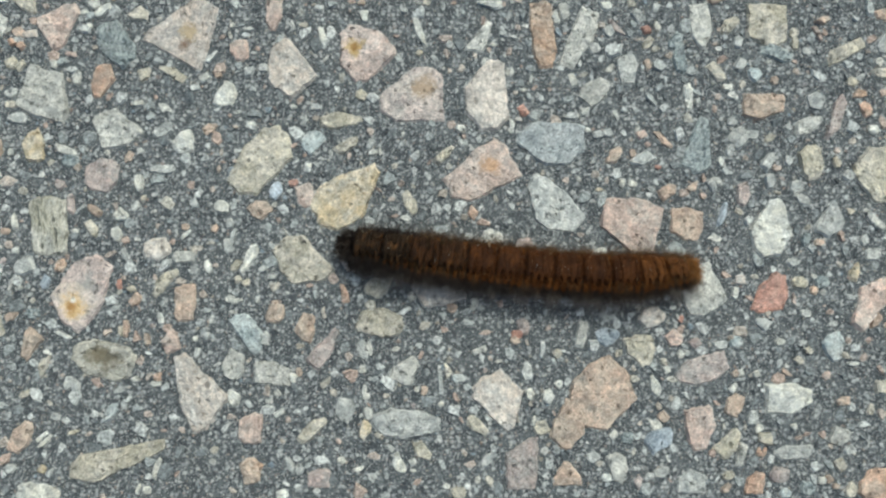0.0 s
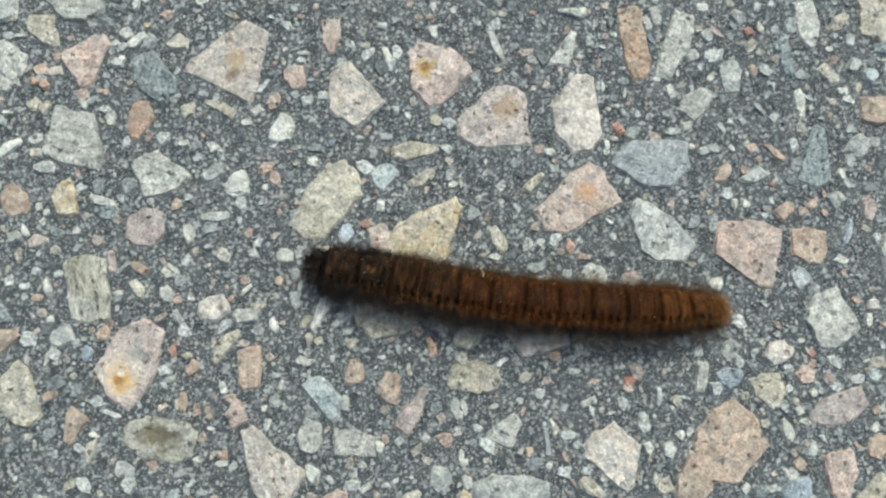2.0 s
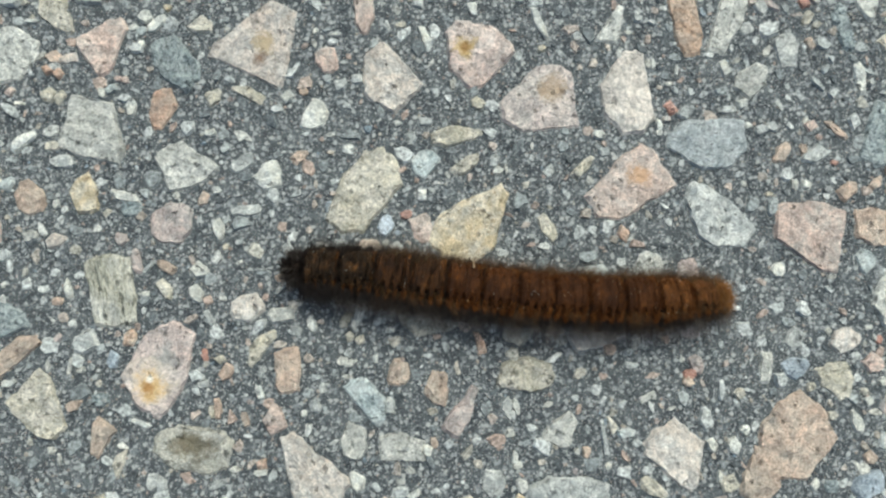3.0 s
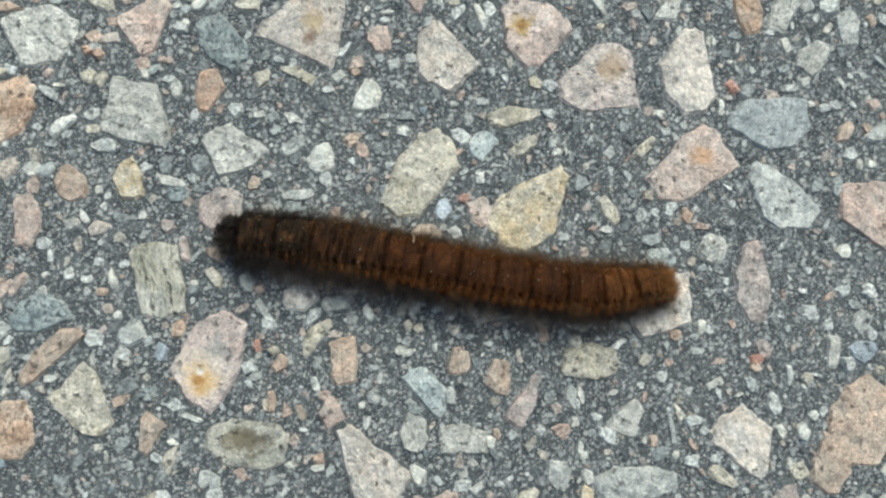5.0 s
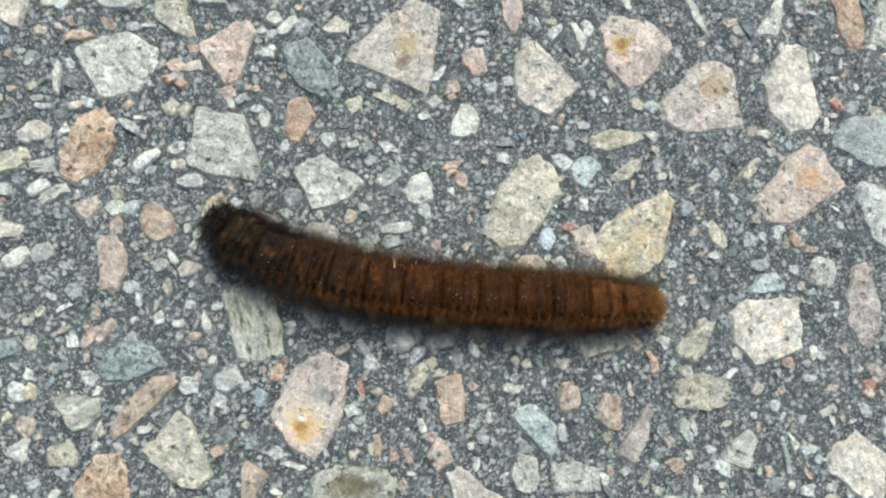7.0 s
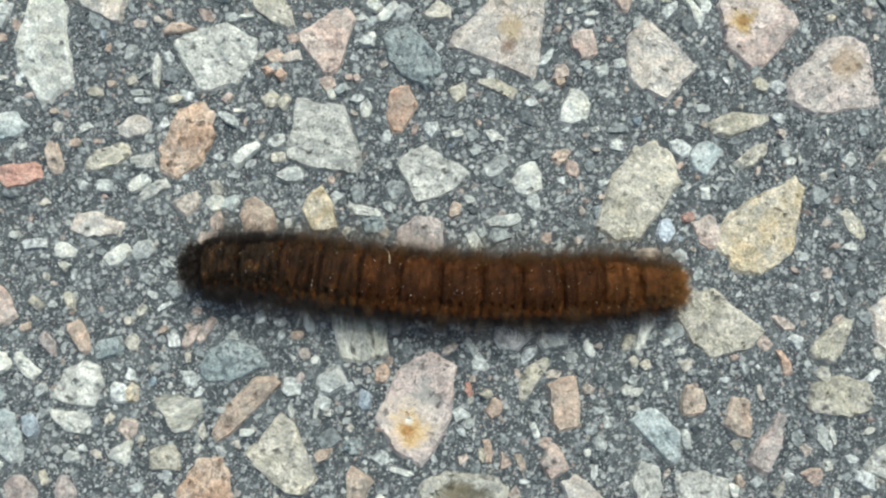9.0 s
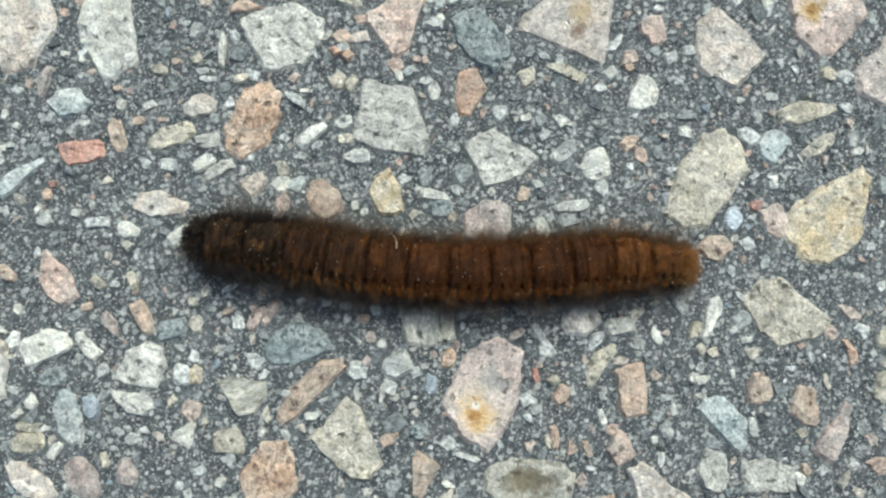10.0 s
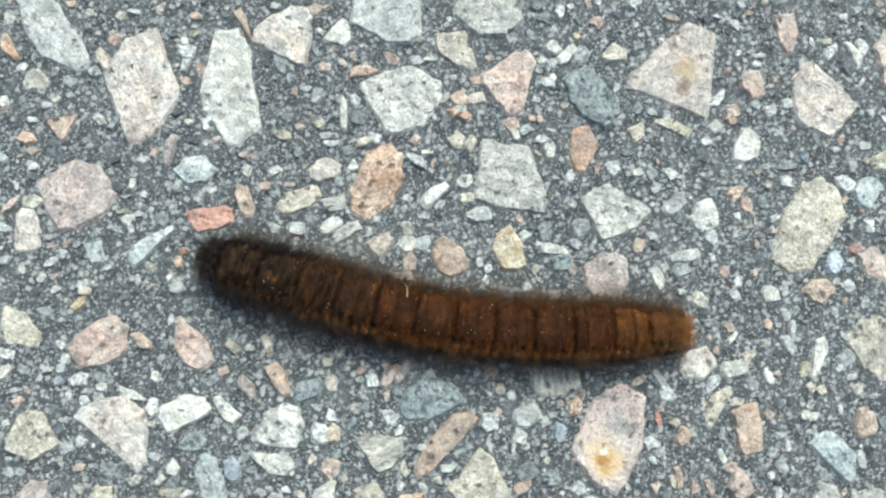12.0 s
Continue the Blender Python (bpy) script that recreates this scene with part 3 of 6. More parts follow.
stone(PINK, -34.4, -24.2, 5.7, 4.3, 86, 0.27, 0.61, 0.14, 0.26, 0.07, 0.27, 0.15, 0.02)
stone(CREAM, -102.5, 27.2, 6.4, 3.8, 149, 0.06, 0.56, 0.06, 0.38)
stone(TAN, -82.1, 25.9, 5.5, 4.3, 101, 0.31, 0.27, 0.16, 0.40)
stone(PINKGREY, -114.5, -5.3, 6.1, 3.8, 127, 0.29, 0.30, 0.39, 0.20)
stone(KHAKI, 71.7, 42.7, 7.9, 2.9, 23, 0.00, 0.32, 0.12, 0.59, 0.58, 0.02, 0.79, 0.25)
stone(PINKGREY, 69.6, 30.8, 9.3, 2.4, 71, 0.22, 0.30, 0.79, 0.10, 0.28, 0.58, 0.13, 0.50)
stone(GREYWHITE, 6.4, 45.1, 7.3, 3.1, 52, 0.61, 0.00, 0.00, 0.00, 0.20, 0.76, 0.59, 0.69)
stone(GREY, 42.3, -33.2, 5.2, 4.3, 1, 0.50, 0.26, 0.48, 0.33, 0.00, 0.39, 0.00, 0.00)
stone(TAN, -74.6, -25.8, 6.2, 3.6, 69, 0.38, 0.06, 0.34, 0.19)
stone(KHAKI, -77.5, 53.1, 5.2, 4.2, 88, 0.80, 0.00, 0.46, 0.64, 0.59, 0.20, 0.18, 0.00)
stone(GREYWHITE, -37.4, -13.3, 5.0, 4.3, 242, 0.19, 0.19, 0.50, 0.37, 0.14, 0.00, 0.33, 0.34)
stone(TAN, 20.9, -32.0, 5.1, 4.1, 1, 0.39, 0.64, 0.37, 0.69, 0.06, 0.00, 0.00, 0.13)
stone(PINKGREY, -137.8, 4.3, 5.8, 3.6, 174, 0.73, 0.06, 0.00, 0.67, 0.03, 0.76, 0.57, 0.80)
stone(TAN, 21.3, -23.4, 8.9, 5.9, 260, 0.36, 0.33, 0.37, 0.43, 0.51, 0.27, 0.16, 0.38)
stone(CREAM, -134.2, 36.8, 6.1, 3.4, 81, 0.14, 0.24, 0.18, 0.11, 0.07, 0.21, 0.51, 0.33)
stone(TAN, -73.9, -9.6, 5.0, 4.1, 47, 0.33, 0.00, 0.75, 0.69, 0.53, 0.00, 0.79, 0.12)
stone(BLUEWHITE, -112.7, 41.6, 4.5, 4.5, 127, 0.70, 0.00, 0.37, 0.49, 0.00, 0.38, 0.34, 0.53)
stone(BLUE, 37.1, -26.0, 5.5, 3.7, 31, 0.40, 0.32, 0.32, 0.18, 0.00, 0.03, 0.26, 0.43)
stone(GREYWHITE, 29.8, -31.0, 5.8, 3.5, 100, 0.09, 0.56, 0.18, 0.38, 0.43, 0.46, 0.19, 0.45)
stone(BLUEWHITE, 67.9, -9.9, 5.0, 4.0, 112, 0.22, 0.52, 0.36, 0.12, 0.50, 0.50, 0.06, 0.40)
stone(GREY, 60.5, -28.2, 7.7, 2.6, 4, 0.09, 0.51, 0.29, 0.38, 0.14, 0.41, 0.26, 0.39)
stone(KHAKI, 49.2, -26.8, 5.7, 3.5, 44, 0.61, 0.12, 0.21, 0.00, 0.10, 0.18, 0.48, 0.46)
stone(RED, -111.7, 35.0, 6.1, 3.2, 1, 0.14, 0.18, 0.04, 0.06, 0.19, 0.51, 0.34, 0.22)
stone(KHAKI, -100.3, 35.9, 6.5, 3.0, 11, 0.11, 0.36, 0.30, 0.45, 0.23, 0.16, 0.33, 0.30)
stone(PINK, -31.3, 49.5, 6.1, 3.2, 90, 0.00, 0.29, 0.45, 0.00)
stone(TAN, -25.0, -6.7, 5.1, 3.7, 74, 0.54, 0.19, 0.26, 0.51, 0.06, 0.00, 0.53, 0.20)
stone(CREAM, 35.9, -4.7, 4.5, 4.2, 42, 0.53, 0.38, 0.63, 0.23, 0.51, 0.25, 0.10, 0.08)
stone(WHITE, -39.8, 34.9, 5.0, 3.8, 247, 0.24, 0.50, 0.28, 0.37, 0.57, 0.17, 0.35, 0.05)
stone(BLUEWHITE, -119.6, 33.0, 7.5, 2.5, 35, 0.61, 0.54, 0.08, 0.41, 0.06, 0.00, 0.73, 0.18)
stone(GREYWHITE, 7.8, 8.5, 4.4, 4.2, 61, 0.25, 0.29, 0.24, 0.24)
stone(GREYWHITE, 64.5, 29.5, 6.0, 3.0, 32, 0.56, 0.49, 0.25, 0.49, 0.20, 0.24, 0.31, 0.27)
stone(BROWN, -33.9, -31.5, 4.4, 4.1, 105, 0.13, 0.34, 0.00, 0.28, 0.58, 0.29, 0.39, 0.38)
stone(KHAKI, -50.2, 1.4, 7.1, 2.5, 228, 0.00, 0.06, 0.10, 0.27, 0.35, 0.63, 0.35, 0.72)
stone(WHITE, -47.3, 26.3, 4.3, 4.1, 19, 0.14, 0.07, 0.50, 0.32, 0.30, 0.28, 0.20, 0.47)
stone(GREYWHITE, -107.6, 3.1, 6.2, 2.7, 166, 0.36, 0.74, 0.24, 0.56, 0.15, 0.79, 0.00, 0.78)
stone(KHAKI, -23.5, -24.4, 6.7, 2.4, 43, 0.34, 0.40, 0.29, 0.17, 0.20, 0.21, 0.58, 0.08)
stone(PINK, -25.2, 16.6, 4.6, 3.5, 103, 0.00, 0.29, 0.42, 0.14)
stone(GREY, -17.9, -21.1, 4.5, 3.6, 257, 0.45, 0.19, 0.42, 0.24, 0.38, 0.08, 0.32, 0.47)
stone(BLUEWHITE, -24.2, 26.5, 4.4, 3.6, 227, 0.00, 0.17, 0.00, 0.08, 0.31, 0.32, 0.21, 0.38)
stone(ORANGE, 53.5, -33.6, 4.4, 3.4, 77, 0.35, 0.40, 0.00, 0.34, 0.14, 0.79, 0.38, 0.13)
stone(WHITE, -35.1, 5.4, 6.6, 2.2, 243, 0.75, 0.33, 0.23, 0.43, 0.10, 0.43, 0.67, 0.31)
stone(TAN, -33.3, 14.3, 4.0, 3.6, 217, 0.21, 0.44, 0.06, 0.37, 0.44, 0.43, 0.28, 0.06)
stone(PINKGREY, -22.3, -32.8, 4.0, 3.5, 359, 0.15, 0.14, 0.50, 0.30, 0.34, 0.05, 0.49, 0.03)
stone(PINK, -37.6, 43.1, 4.1, 3.4, 94, 0.19, 0.35, 0.45, 0.30, 0.10, 0.18, 0.05, 0.51)
stone(BLUE, 28.2, -8.1, 4.1, 3.4, 209, 0.16, 0.48, 0.44, 0.22, 0.49, 0.48, 0.04, 0.52)
stone(CREAM, -96.6, 39.4, 4.3, 3.2, -174, 0.23, 0.16, 0.28, 0.37)
stone(PINK, -48.8, -9.1, 4.2, 3.3, 116, 0.33, 0.80, 0.00, 0.00, 0.46, 0.10, 0.16, 0.18)
stone(GREYWHITE, 68.1, -25.5, 3.9, 3.5, 167, 0.80, 0.10, 0.37, 0.46, 0.50, 0.11, 0.23, 0.64)
stone(WHITE, -91.9, 56.9, 4.3, 3.1, 41, 0.03, 0.10, 0.00, 0.10, 0.29, 0.80, 0.41, 0.68)
stone(KHAKI, -96.6, -2.7, 4.2, 3.2, 172, 0.06, 0.27, 0.06, 0.11, 0.24, 0.36, 0.33, 0.24)
stone(TAN, -128.2, 49.7, 3.7, 3.6, 31, 0.77, 0.49, 0.00, 0.00, 0.00, 0.50, 0.80, 0.48)
stone(PINKGREY, 52.8, 17.0, 4.8, 2.7, 85, 0.17, 0.52, 0.12, 0.50, 0.48, 0.41, 0.55, 0.31)
stone(GREY, 78.6, 44.1, 4.2, 3.1, 88, 0.41, 0.24, 0.00, 0.06)
stone(TAN, 50.2, -20.1, 4.2, 3.1, 66, 0.35, 0.32, 0.42, 0.10, 0.32, 0.08, 0.25, 0.08)
stone(KHAKI, -49.5, 39.0, 5.7, 2.2, 142, 0.49, 0.00, 0.79, 0.24, 0.00, 0.45, 0.42, 0.76)
stone(KHAKI, -55.9, 50.1, 4.1, 3.1, 169, 0.26, 0.20, 0.68, 0.09, 0.57, 0.35, 0.53, 0.78)
stone(GREY, 66.1, 33.6, 3.5, 3.4, 109, 0.12, 0.03, 0.27, 0.38, 0.44, 0.39, 0.41, 0.26)
stone(KHAKI, 50.8, 47.6, 4.6, 2.5, 41, 0.42, 0.34, 0.48, 0.42, 0.20, 0.37, 0.67, 0.18)
stone(KHAKI, -17.7, 25.9, 5.5, 2.1, 33, 0.40, 0.27, 0.42, 0.00, 0.23, 0.34, 0.23, 0.51)
stone(KHAKI, -6.6, 15.4, 4.6, 2.5, 128, 0.38, 0.03, 0.40, 0.11)
stone(KHAKI, 5.2, -23.8, 4.9, 2.3, 139, 0.18, 0.48, 0.57, 0.35, 0.41, 0.17, 0.08, 0.20)
stone(BLUEWHITE, 40.6, 6.7, 3.3, 3.4, 36, 0.22, 0.34, 0.29, 0.44, 0.03, 0.00, 0.36, 0.27)
stone(KHAKI, 48.4, 39.0, 4.5, 2.5, 130, 0.29, 0.05, 0.16, 0.50, 0.46, 0.24, 0.36, 0.08)
stone(GREYWHITE, 23.7, -7.8, 5.3, 2.1, 81, 0.09, 0.00, 0.24, 0.11)
stone(KHAKI, -128.9, 2.5, 3.9, 2.8, 169, 0.00, 0.40, 0.36, 0.04, 0.20, 0.74, 0.18, 0.71)
stone(WHITE, 43.2, 34.4, 6.0, 1.8, 87, 0.14, 0.51, 0.27, 0.44, 0.14, 0.63, 0.19, 0.30)
stone(KHAKI, -120.9, -0.1, 4.2, 2.6, 173, 0.11, 0.27, 0.16, 0.31)
stone(TAN, -107.1, 36.8, 4.9, 2.2, 101, 0.19, 0.40, 0.26, 0.22, 0.25, 0.33, 0.17, 0.36)
stone(KHAKI, -4.2, -28.2, 4.0, 2.7, 112, 0.16, 0.00, 0.36, 0.73, 0.18, 0.30, 0.68, 0.28)
stone(PINKGREY, 57.7, -32.1, 3.7, 2.9, 176, 0.22, 0.33, 0.29, 0.32, 0.42, 0.19, 0.28, 0.37)
stone(TAN, -105.7, 13.4, 4.7, 2.2, 108, 0.00, 0.07, 0.44, 0.27, 0.39, 0.24, 0.30, 0.14)
stone(GREY, -50.9, 28.5, 4.3, 2.3, 36, 0.28, 0.24, 0.14, 0.23, 0.25, 0.36, 0.21, 0.57)
stone(GREY, 28.4, -4.2, 3.8, 2.7, 234, 0.41, 0.33, 0.25, 0.05, 0.30, 0.10, 0.18, 0.53)
stone(WHITE, -101.7, -1.2, 3.3, 3.0, 56, 0.66, 0.47, 0.64, 0.00, 0.00, 0.13, 0.68, 0.28)
stone(WHITE, 7.7, 51.3, 5.0, 2.0, -179, 0.70, 0.32, 0.09, 0.07)
stone(PINKGREY, -109.1, -4.9, 3.7, 2.7, 78, 0.18, 0.13, 0.10, 0.50)
stone(TAN, 29.8, 23.9, 4.2, 2.3, 58, 0.43, 0.39, 0.75, 0.11, 0.24, 0.68, 0.15, 0.34)
stone(KHAKI, -75.8, 51.6, 3.8, 2.5, 102, 0.30, 0.07, 0.33, 0.43, 0.80, 0.11, 0.16, 0.45)
stone(WHITE, -8.4, -30.5, 4.4, 2.2, 119, 0.32, 0.50, 0.37, 0.63, 0.15, 0.46, 0.00, 0.20)
# slate-coloured block added to stand for a dark shadow between stones
stone(SLATE, -117.4, 7.5, 3.7, 2.6, -179, 0.32, 0.21, 0.12, 0.41)
stone(GREYWHITE, 75.6, 12.3, 5.3, 1.8, 131, 0.31, 0.33, 0.13, 0.26)
stone(WHITE, -100.1, 23.1, 3.9, 2.4, -149, 0.28, 0.24, 0.23, 0.08)
stone(TAN, 39.3, 17.5, 3.9, 2.4, 33, 0.27, 0.39, 0.42, 0.03, 0.00, 0.00, 0.26, 0.49)
stone(PINK, 39.9, -8.5, 3.1, 3.0, 124, 0.00, 0.11, 0.23, 0.34, 0.25, 0.25, 0.59, 0.17)
stone(WHITE, -112.9, 10.7, 4.5, 2.1, 133, 0.60, 0.57, 0.23, 0.16, 0.00, 0.41, 0.13, 0.17)
stone(GREYWHITE, -95.0, 30.9, 4.8, 1.9, -154, 0.20, 0.00, 0.27, 0.29)
stone(BLUEWHITE, -59.1, -21.6, 4.9, 1.8, 229, 0.26, 0.37, 0.24, 0.53, 0.24, 0.39, 0.50, 0.36)
stone(WHITE, -82.7, 34.3, 4.6, 1.9, -144, 0.13, 0.15, 0.39, 0.20)
stone(KHAKI, -71.1, -13.5, 4.6, 1.9, 246, 0.00, 0.35, 0.40, 0.22, 0.25, 0.65, 0.36, 0.71)
stone(GREY, -96.7, 23.4, 3.2, 2.7, 175, 0.08, 0.36, 0.30, 0.26)
stone(PALEBLUE, -30.5, 17.6, 3.6, 2.4, 63, 0.15, 0.28, 0.27, 0.26, 0.39, 0.18, 0.35, 0.54)
stone(TAN, -89.4, 51.7, 4.9, 1.8, 357, 0.39, 0.66, 0.25, 0.47, 0.27, 0.00, 0.46, 0.32)
stone(TAN, 78.8, 49.4, 3.4, 2.5, -164, 0.42, 0.21, 0.00, 0.00)
stone(KHAKI, -0.4, 24.1, 4.8, 1.7, 43, 0.43, 0.19, 0.19, 0.03, 0.03, 0.37, 0.35, 0.32)
stone(WHITE, -22.5, 45.4, 4.8, 1.7, 113, 0.60, 0.43, 0.05, 0.31, 0.24, 0.79, 0.13, 0.49)
stone(OCHRE, -14.5, -24.5, 3.1, 2.6, 48, 0.00, 0.00, 0.73, 0.59, 0.80, 0.00, 0.35, 0.31)
stone(CREAM, -78.5, 19.3, 3.5, 2.3, -169, 0.03, 0.31, 0.50, 0.35)
stone(GREYWHITE, 21.1, 50.1, 3.8, 2.1, 104, 0.20, 0.21, 0.39, 0.00)
stone(GREYWHITE, 51.1, -28.8, 4.8, 1.7, 70, 0.00, 0.00, 0.64, 0.14, 0.11, 0.68, 0.04, 0.26)
stone(GREYWHITE, -95.8, 34.7, 3.5, 2.2, -175, 0.28, 0.23, 0.14, 0.09)
stone(WHITE, -106.7, 24.5, 3.3, 2.3, 145, 0.29, 0.46, 0.04, 0.19)
stone(WHITE, -40.2, 14.8, 3.0, 2.5, 180, 0.12, 0.29, 0.46, 0.00, 0.42, 0.41, 0.28, 0.37)
stone(GREYWHITE, -68.2, 24.8, 5.1, 1.5, 161, 0.16, 0.61, 0.44, 0.30, 0.23, 0.56, 0.04, 0.07)
stone(GREY, 57.4, 22.9, 3.6, 2.1, 235, 0.76, 0.18, 0.28, 0.51, 0.24, 0.32, 0.18, 0.00)
stone(GREY, 47.6, 18.7, 2.8, 2.6, -151, 0.04, 0.26, 0.25, 0.01)
stone(PINKGREY, -109.6, 13.0, 4.1, 1.7, 127, 0.24, 0.19, 0.32, 0.15, 0.48, 0.75, 0.41, 0.03)
stone(KHAKI, -54.5, 38.8, 3.1, 2.4, 211, 0.00, 0.25, 0.35, 0.58, 0.66, 0.18, 0.14, 0.79)
stone(WHITE, -96.6, 32.1, 3.6, 2.0, -153, 0.23, 0.14, 0.29, 0.22)
stone(BROWN, -134.1, 60.5, 4.4, 1.6, 109, 0.48, 0.50, 0.37, 0.59, 0.04, 0.79, 0.07, 0.09)
stone(BLUE, 48.9, 13.2, 5.1, 1.4, 67, 0.10, 0.14, 0.36, 0.44)
stone(OCHRE, 72.0, 3.3, 3.7, 1.9, 70, 0.59, 0.49, 0.28, 0.29, 0.51, 0.02, 0.73, 0.40)
stone(PINKGREY, 13.5, -6.6, 3.2, 2.2, 106, 0.00, 0.36, 0.36, 0.27)
stone(BLUE, -112.9, 3.3, 3.2, 2.2, 94, 0.00, 0.28, 0.29, 0.32)
stone(KHAKI, -63.1, 10.8, 3.6, 1.9, 121, 0.21, 0.12, 0.17, 0.30, 0.39, 0.55, 0.35, 0.23)
stone(PINKGREY, -115.8, 44.6, 4.7, 1.5, 71, 0.24, 0.40, 0.34, 0.45, 0.24, 0.15, 0.65, 0.07)
stone(PINK, -91.9, 11.9, 3.9, 1.8, 49, 0.41, 0.47, 0.47, 0.23, 0.35, 0.11, 0.57, 0.12)
stone(ORANGE, 74.9, 32.2, 3.2, 2.1, 110, 0.02, 0.01, 0.32, 0.28)
stone(TAN, 38.4, 26.8, 4.8, 1.4, 132, 0.58, 0.21, 0.35, 0.39, 0.00, 0.10, 0.20, 0.66)
stone(GREY, 55.5, -5.8, 2.9, 2.3, 143, 0.14, 0.00, 0.00, 0.46)
stone(TAN, -42.5, 28.9, 3.2, 2.1, 32, 0.49, 0.50, 0.63, 0.10, 0.03, 0.11, 0.54, 0.24)
stone(TAN, -77.5, 46.4, 2.8, 2.3, 130, 0.00, 0.11, 0.47, 0.54, 0.30, 0.30, 0.21, 0.48)
stone(KHAKI, -78.6, 40.7, 2.5, 2.5, 29, 0.14, 0.41, 0.07, 0.55, 0.40, 0.28, 0.53, 0.47)
stone(WHITE, -58.1, 13.2, 2.7, 2.4, 134, 0.48, 0.08, 0.36, 0.51, 0.20, 0.21, 0.65, 0.12)
stone(ORANGE, 4.6, 13.5, 3.1, 2.0, 101, 0.38, 0.43, 0.47, 0.43)
stone(WHITE, -58.7, 9.7, 3.0, 2.1, 118, 0.32, 0.24, 0.33, 0.35, 0.33, 0.58, 0.33, 0.09)
stone(WHITE, 17.7, -18.6, 2.3, 2.6, 150, 0.19, 0.40, 0.49, 0.00, 0.55, 0.28, 0.30, 0.33)
stone(GREY, 57.4, 19.2, 3.0, 2.0, 97, 0.10, 0.00, 0.35, 0.02)
stone(WHITE, -87.1, 28.3, 2.5, 2.4, -138, 0.32, 0.31, 0.35, 0.03)
stone(PINK, -90.0, 12.3, 4.0, 1.5, 47, 0.15, 0.30, 0.20, 0.38)
stone(WHITE, 27.2, 6.3, 2.7, 2.2, -147, 0.32, 0.41, 0.27, 0.10)
stone(TAN, -62.9, 14.1, 3.6, 1.6, 147, 0.29, 0.41, 0.08, 0.48, 0.32, 0.00, 0.41, 0.25)
stone(GREY, 34.4, 49.3, 3.1, 1.9, 128, 0.03, 0.07, 0.05, 0.29)
stone(TAN, -104.1, 60.1, 4.5, 1.3, 114, 0.08, 0.00, 0.68, 0.05)
stone(OCHRE, -99.9, 5.9, 2.9, 2.0, 256, 0.07, 0.37, 0.22, 0.51, 0.39, 0.38, 0.52, 0.13)
stone(BLUE, -71.2, 1.3, 3.0, 2.0, 83, 0.52, 0.24, 0.29, 0.25, 0.07, 0.65, 0.26, 0.56)
stone(CREAM, -75.7, 46.1, 3.4, 1.7, -173, 0.34, 0.01, 0.07, 0.43)
stone(TAN, -122.1, 20.9, 3.6, 1.6, 135, 0.55, 0.31, 0.34, 0.41, 0.14, 0.38, 0.17, 0.43)
stone(BROWN, -68.6, 4.3, 2.8, 2.1, 80, 0.37, 0.50, 0.29, 0.00, 0.42, 0.19, 0.25, 0.33)
stone(ORANGE, -18.1, -0.7, 3.7, 1.5, 98, 0.00, 0.00, 0.04, 0.49)
stone(BLUEWHITE, -85.2, 28.1, 2.6, 2.1, -122, 0.13, 0.27, 0.46, 0.00)
stone(KHAKI, 36.1, 44.3, 3.1, 1.7, 54, 0.46, 0.11, 0.18, 0.21, 0.27, 0.36, 0.11, 0.03)
stone(GREY, -27.4, -30.6, 3.5, 1.5, 121, 0.57, 0.35, 0.34, 0.27)
stone(WHITE, -77.0, 12.4, 3.7, 1.4, 90, 0.47, 0.21, 0.03, 0.73)
stone(GREY, -1.2, -15.9, 6.0, 0.9, 94, 0.30, 0.21, 0.00, 0.07, 0.00, 0.23, 0.37, 0.06)
stone(ORANGE, 48.5, 52.1, 3.4, 1.5, -180, 0.34, 0.64, 0.00, 0.00)
stone(TAN, -77.0, -4.8, 2.8, 1.7, 21, 0.33, 0.29, 0.21, 0.11, 0.51, 0.12, 0.41, 0.51)
stone(GREYWHITE, -82.1, 20.1, 2.3, 2.0, -160, 0.24, 0.23, 0.34, 0.02)
stone(TAN, 37.7, -22.2, 2.2, 2.1, 131, 0.38, 0.17, 0.36, 0.29, 0.10, 0.40, 0.07, 0.49)
stone(PINKGREY, 43.5, -9.3, 2.1, 2.1, 39, 0.63, 0.29, 0.04, 0.00, 0.13, 0.51, 0.08, 0.59)
stone(KHAKI, 68.2, -30.4, 2.1, 2.2, 29, 0.00, 0.09, 0.19, 0.27, 0.04, 0.80, 0.57, 0.16)
stone(TAN, 43.8, 18.2, 2.8, 1.6, -135, 0.41, 0.53, 0.37, 0.00)
stone(CREAM, -139.0, 19.7, 2.6, 1.7, 49, 0.49, 0.49, 0.31, 0.19)
stone(ORANGE, -133.0, 48.5, 2.4, 1.8, 140, 0.03, 0.31, 0.26, 0.53, 0.37, 0.24, 0.42, 0.23)
stone(GREY, 73.8, 8.6, 2.5, 1.7, 72, 0.39, 0.37, 0.44, 0.35)
stone(KHAKI, -77.0, 40.2, 2.2, 1.9, 216, 0.17, 0.03, 0.79, 0.34, 0.00, 0.18, 0.08, 0.45)
stone(TAN, -56.9, 23.6, 2.5, 1.7, 72, 0.49, 0.18, 0.23, 0.20, 0.26, 0.63, 0.08, 0.45)
stone(PINKGREY, 33.2, -33.3, 2.8, 1.5, 250, 0.14, 0.00, 0.22, 0.80, 0.47, 0.20, 0.37, 0.73)
stone(RED, 13.6, 32.0, 2.4, 1.7, 125, 0.00, 0.50, 0.09, 0.70, 0.53, 0.00, 0.03, 0.18)
